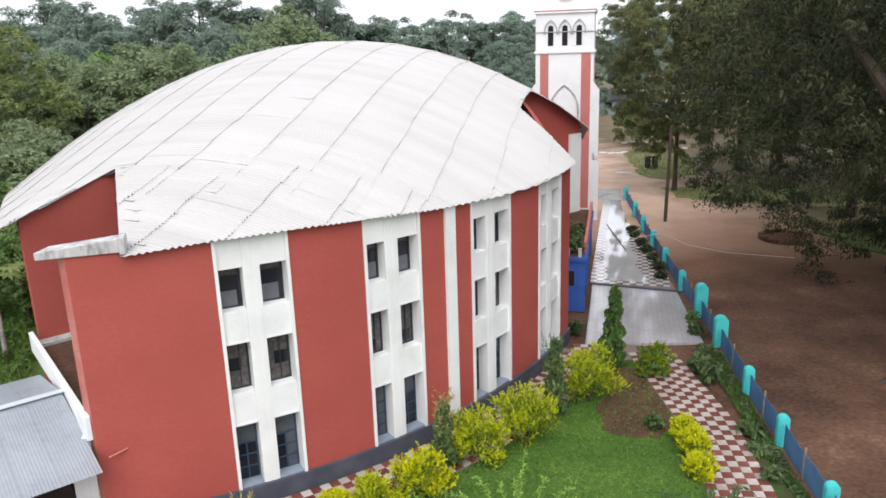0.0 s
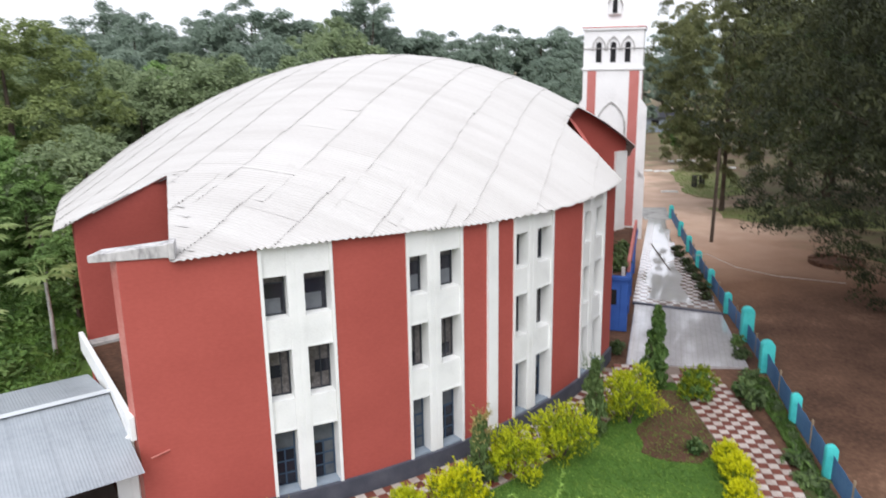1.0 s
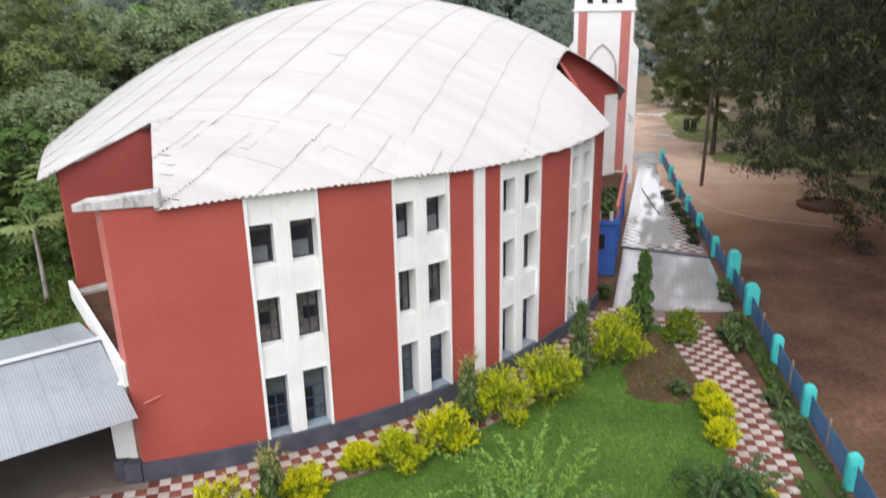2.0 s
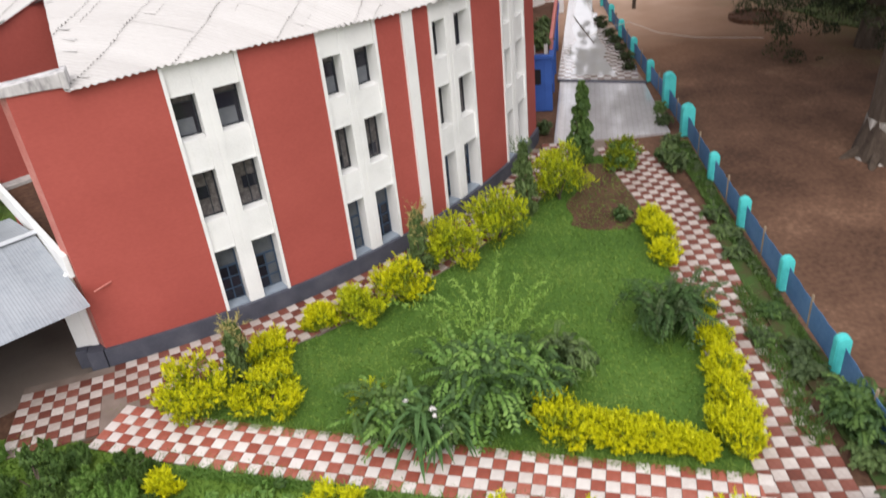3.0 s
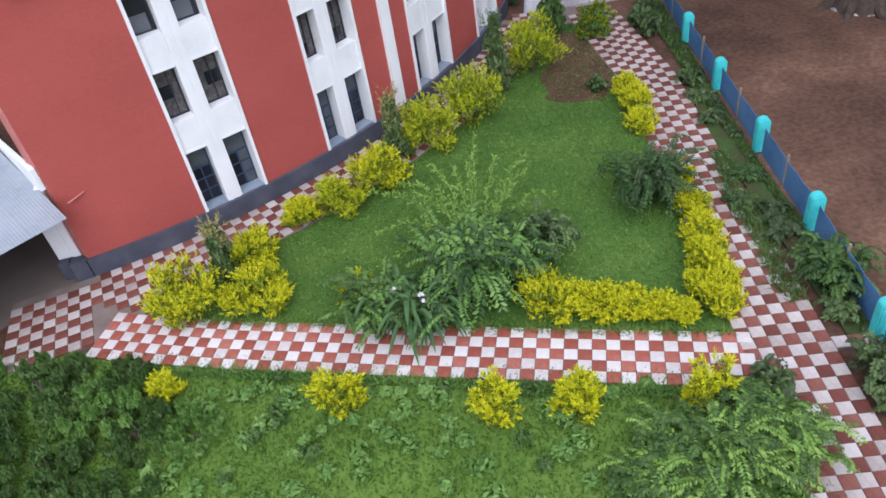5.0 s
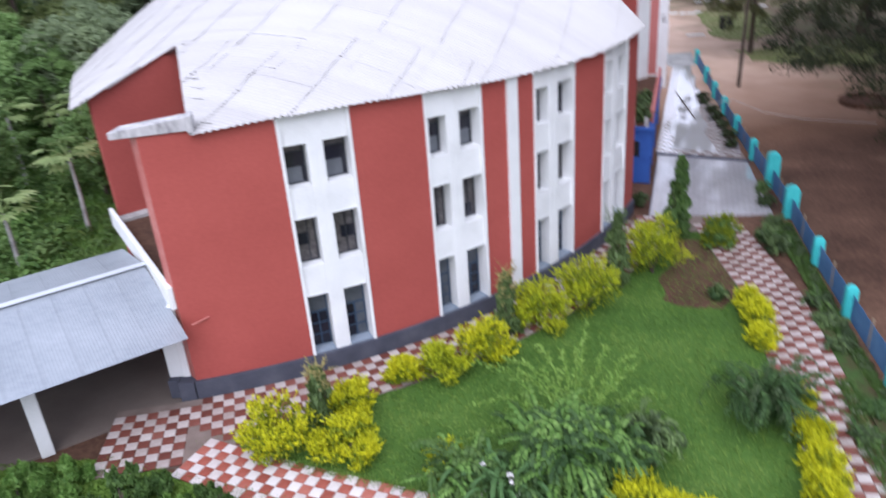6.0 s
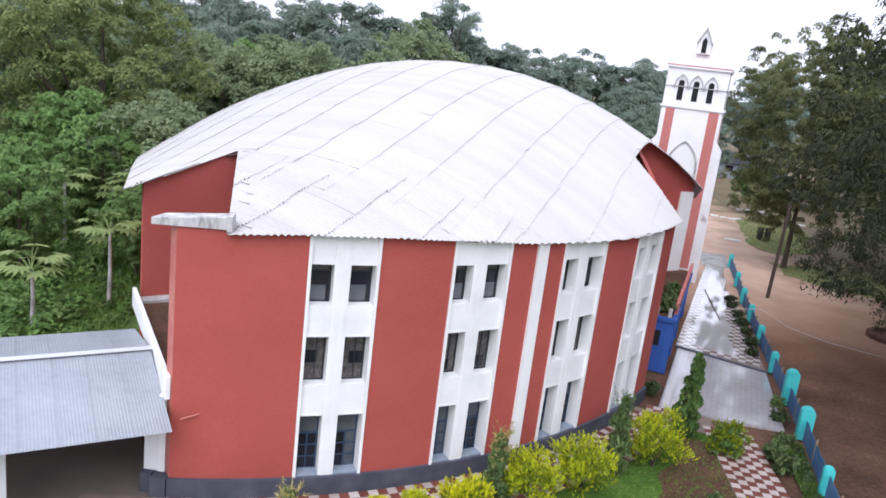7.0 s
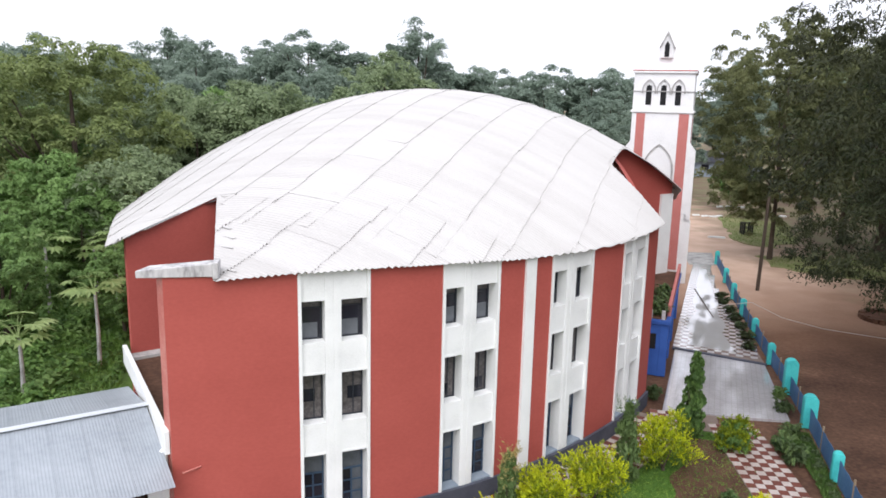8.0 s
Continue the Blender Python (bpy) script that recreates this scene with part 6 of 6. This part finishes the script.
hill_floor()
sheet("soil_bed", wavy([(7.3, 20.6), (8.4, 23.6), (8.95, 25.2), (10.2, 24.9), (10.0, 21.5), (8.8, 19.6)], 0.3, 0.5, 5), 0.035, M_BED, "bare brown flower bed in the lawn")
sheet("fence_verge", wavy([(8.2, 3.0), (9.7, 10.8), (10.4, 14.8), (11.0, 18.6), (12.0, 18.8), (11.2, 15.0), (10.45, 10.5), (9.2, 4.0)], 0.6, 0.15, 6), 0.03, M_STRIP, "strip of weedy earth between path and fence")


def scrub(name, poly, n, seed, mat, label, size=1.0):
    """Low undergrowth that nobody could count."""
    rng = np.random.default_rng(seed)
    xs, ys = [p[0] for p in poly], [p[1] for p in poly]
    c, r = [], []
    while len(c) < n:
        x, y = rng.uniform(min(xs), max(xs)), rng.uniform(min(ys), max(ys))
        if inside(x, y, poly):
            c.append((x, y, rng.uniform(0.1, 0.5) * size))
            r.append(rng.uniform(0.35, 0.8) * size)
    v, f = leaves(rng, c, r, 60, 0.15 * size ** 0.6)
    v[:, 2] = np.maximum(v[:, 2], 0.03)
    return tagged(quick_mesh(name, v, f, mat), label, "undergrowth", kind="stuff")


scrub("wood_scrub", [(-34, 22), (-17.5, 19.2), (-13.0, 23.8), (-19.8, 42), (-16, 52), (-34, 56)], 420, 31, M_MID, "green weeds and saplings beside the hall")
scrub("light_scrub", [(-34, 22), (-18.0, 20.2), (-14.0, 25.8), (-20.4, 42), (-34, 52)], 200, 32, M_TREE3, "light green weeds beside the hall")


scrub("wall_weeds", [(-17.2, 17.6), (-11.6, 22.4), (-11.7, 25.6), (-18.8, 42), (-22, 42), (-20, 24)], 420, 36, M_GREEN, "rough weeds beside the hall wall", 0.5)
scrub("front_weeds", [(-4.5, 12.9), (0, 11.0), (6.0, 8.5), (6.6, 5.5), (-6, 6.5)], 130, 33, M_FRESH, "broad-leaved weeds in the rough lawn", 0.32)
scrub("dark_weeds", [(-4.5, 12.9), (0, 11.0), (6.0, 8.5), (6.6, 5.5), (-6, 6.5)], 24, 34, M_GREEN, "dark low weeds in the rough lawn", 0.3)
scrub("fence_weeds", [(9.3, 5.5), (10.3, 11.0), (11.0, 15.0), (11.7, 18.6), (12.5, 22), (13.4, 25.6), (13.7, 25.4), (12.6, 21.5), (11.8, 18), (11.0, 14.5), (10.2, 11), (9.1, 5.5)], 45, 35, M_DULL, "wispy weeds along the fence", 0.24)


def far_house():
    t = empty("far_house", (43.5, 116, 0.8), "grey-blue house at the end of the track", "house")
    part("wall", box((-6, 0, -1), (6, 7, 2.3)), M_SILL, t)
    bm = bmesh.new()
    slab_xz(bm, [(-6.5, 2.3), (6.5, 2.3), (6.5, 2.45), (0, 3.6), (-6.5, 2.45)], -0.6, 7.5, Matrix())
    part("roof", bm, M_PLINTH, t)
    for x in (-3.6, 3.2):
        part("window", box((x, -0.05, 1), (x + 1.2, 0.02, 1.9)), M_PANED, t)
    part("door", box((-0.6, -0.05, -0.2), (0.5, 0.02, 1.95)), M_BARK, t)


far_house()
basin = empty("tree_basin", (25.9, 41.3, 0), "low round kerb of dark stone round bare earth", "tree basin")
bm = bmesh.new()
for k in range(26):
    a0, a1 = k * 6.2832 / 26 + 0.02, (k + 1) * 6.2832 / 26 - 0.02
    pts = [(r * math.cos(a), r * math.sin(a)) for r, a in ((1.25, a0), (1.55, a0), (1.55, a1), (1.25, a1))]
    prism(bm, pts, -0.05, 0.2 + 0.03 * math.sin(k * 2.1))
part("kerb", bm, M_SOIL, basin)
part("earth", prism(bmesh.new(), [(1.26 * math.cos(k * 0.3142), 1.26 * math.sin(k * 0.3142)) for k in range(20)], -0.05, 0.06), M_BED, basin)
cage = empty("tree_guard", (28.5, 68.8, 0.03), "dark square tree guard on the grass", "tree guard")
for k in range(8):
    x, y = ((-0.4, -0.4), (0, -0.4), (0.4, -0.4), (0.4, 0), (0.4, 0.4), (0, 0.4), (-0.4, 0.4), (-0.4, 0))[k]
    part("bar", box((x - 0.05, y - 0.05, 0), (x + 0.05, y + 0.05, 1.1)), M_BLACK, cage)
for z in (0.2, 0.6, 1.04):
    bm = bmesh.new()
    for k in range(4):
        mm = Matrix.Rotation(k * math.pi / 2, 4, "Z")
        add_box(bm, (-0.4, -0.44, z), (0.4, -0.36, z + 0.06), mm)
    part("rail", bm, M_BLACK, cage)
def pebbles(name, poly, n, seed, lo, hi, mat, label):
    """Small stones and crumbs lying on bare ground."""
    rng = np.random.default_rng(seed)
    xs, ys = [p[0] for p in poly], [p[1] for p in poly]
    v, f = [], []
    while len(v) < n * 6:
        x, y = rng.uniform(min(xs), max(xs)), rng.uniform(min(ys), max(ys))
        if inside(x, y, poly):
            s, k, a = rng.uniform(lo, hi), len(v), rng.uniform(0, 6.28)
            for dx, dy, dz in ((1, 0, 0.2), (0, 0.8, 0.25), (-1.1, 0.1, 0.2), (0, -0.9, 0.25), (0.1, 0.1, 0.75), (0, 0, -0.5)):
                v.append((x + s * (dx * math.cos(a) - dy * math.sin(a)), y + s * (dx * math.sin(a) + dy * math.cos(a)), 0.04 + s * dz))
            for q in range(4):
                f.append((k + q, k + (q + 1) % 4, k + 4))
                f.append((k + (q + 1) % 4, k + q, k + 5))
    return tagged(quick_mesh(name, np.array(v), np.array(f), mat), label, "stones", kind="stuff")


pebbles("bed_pebbles", [(7.6, 20.9), (8.6, 23.6), (9.5, 25.6), (10.6, 25.2), (10.1, 21.6), (8.9, 20.0)], 90, 41, 0.02, 0.045, M_BARK, "small crumbs of stone in the bare bed")

# ---- grass of the lawns ----
def grass(name, poly, n, seed, size, label, mat, lean=0.5):
    rng = np.random.default_rng(seed)
    xs, ys = [p[0] for p in poly], [p[1] for p in poly]
    pts = []
    while len(pts) < n:
        x, y = rng.uniform(min(xs), max(xs)), rng.uniform(max(min(ys), 4), max(ys))
        if inside(x, y, poly):
            pts.append((x, y))
    p = np.array(pts)
    a = rng.uniform(0, 6.28, n)
    s = size * rng.uniform(0.5, 1.3, n)
    dx, dy = np.cos(a) * 0.022, np.sin(a) * 0.022
    lx, ly = rng.normal(0, lean, n) * s, rng.normal(0, lean, n) * s
    z = np.full(n, 0.021)
    v = np.stack([np.c_[p[:, 0] - dx, p[:, 1] - dy, z], np.c_[p[:, 0] + dx, p[:, 1] + dy, z], np.c_[p[:, 0] + lx, p[:, 1] + ly, z + s]], 1).reshape(-1, 3)
    ob = quick_mesh(name, v, np.arange(3 * n).reshape(-1, 3), mat)
    return tagged(ob, label, "grass", kind="stuff")


grass("far_grass", FAR_LAWN, 5000, 3, 0.16, "rough grass beyond the road", M_DRY)
grass("verge_grass", ROAD_VERGE, 4000, 4, 0.14, "worn grass under the roadside trees", M_DRY)
grass("side_grass", SIDE_VERGE, 4000, 5, 0.14, "worn grass beside the dirt road", M_WISP)
grass("border_weeds", [(9.0, 4.0), (10.2, 10.8), (10.9, 14.8), (11.5, 18.6), (12.3, 22), (13.0, 25.8), (13.8, 25.6), (12.9, 22), (12.0, 18.6), (11.2, 15), (10.4, 11.5), (9.6, 8.2), (8.8, 4.0)], 9000, 6, 0.12, "ragged weeds along the fence", M_GREEN)
grass("edge_weeds", wavy([(8.85, 9.8), (9.15, 11.6), (9.6, 13.6), (10.2, 15.6), (10.6, 15.6), (10.0, 13.2), (9.6, 11.2), (9.3, 9.8)], 0.5, 0.3, 11), 3500, 13, 0.16, "weeds growing over the path edge", M_GREEN, 0.8)
grass("lawn_fringe", [(-4.8, 14.62), (-3.1, 13.86), (0.5, 12.3), (5.0, 10.36), (7.2, 9.42), (7.24, 9.56), (5.05, 10.5), (0.55, 12.45), (-3.05, 14.02), (-4.75, 14.76)], 4200, 14, 0.1, "lawn grass hanging over the path edge", M_BLADE, 1.2)
grass("bed_grass", wavy([(6.9, 20.2), (8.2, 23.8), (9.0, 25.4), (10.6, 22.4), (10.2, 20.6), (8.8, 19.2)], 0.5, 0.5, 9), 260, 9, 0.09, "thin grass growing into the bare bed", M_BLADE, 0.9)
grass("path_grass", [(-4.5, 12.7), (0.1, 10.7), (2.5, 9.6), (7.3, 7.6), (7.4, 7.8), (2.6, 9.82), (0.2, 10.9), (-4.35, 12.95)], 3500, 10, 0.13, "ragged grass hanging over the path edge", M_FRESH, 0.8)
grass("wild_grass", [(-34, 22), (-17.3, 19.0), (-11.2, 23.6), (-18.6, 42), (-34, 50)], 60000, 12, 0.4, "rank green grass beside the hall", M_FRESH, 0.6)
grass("lawn_grass", GARDEN, 36000, 1, 0.04, "short green grass blades of the lawn", M_BLADE, 1.6)
grass("front_grass", FRONT, 90000, 2, 0.075, "longer rough grass blades in front", M_BLADE)
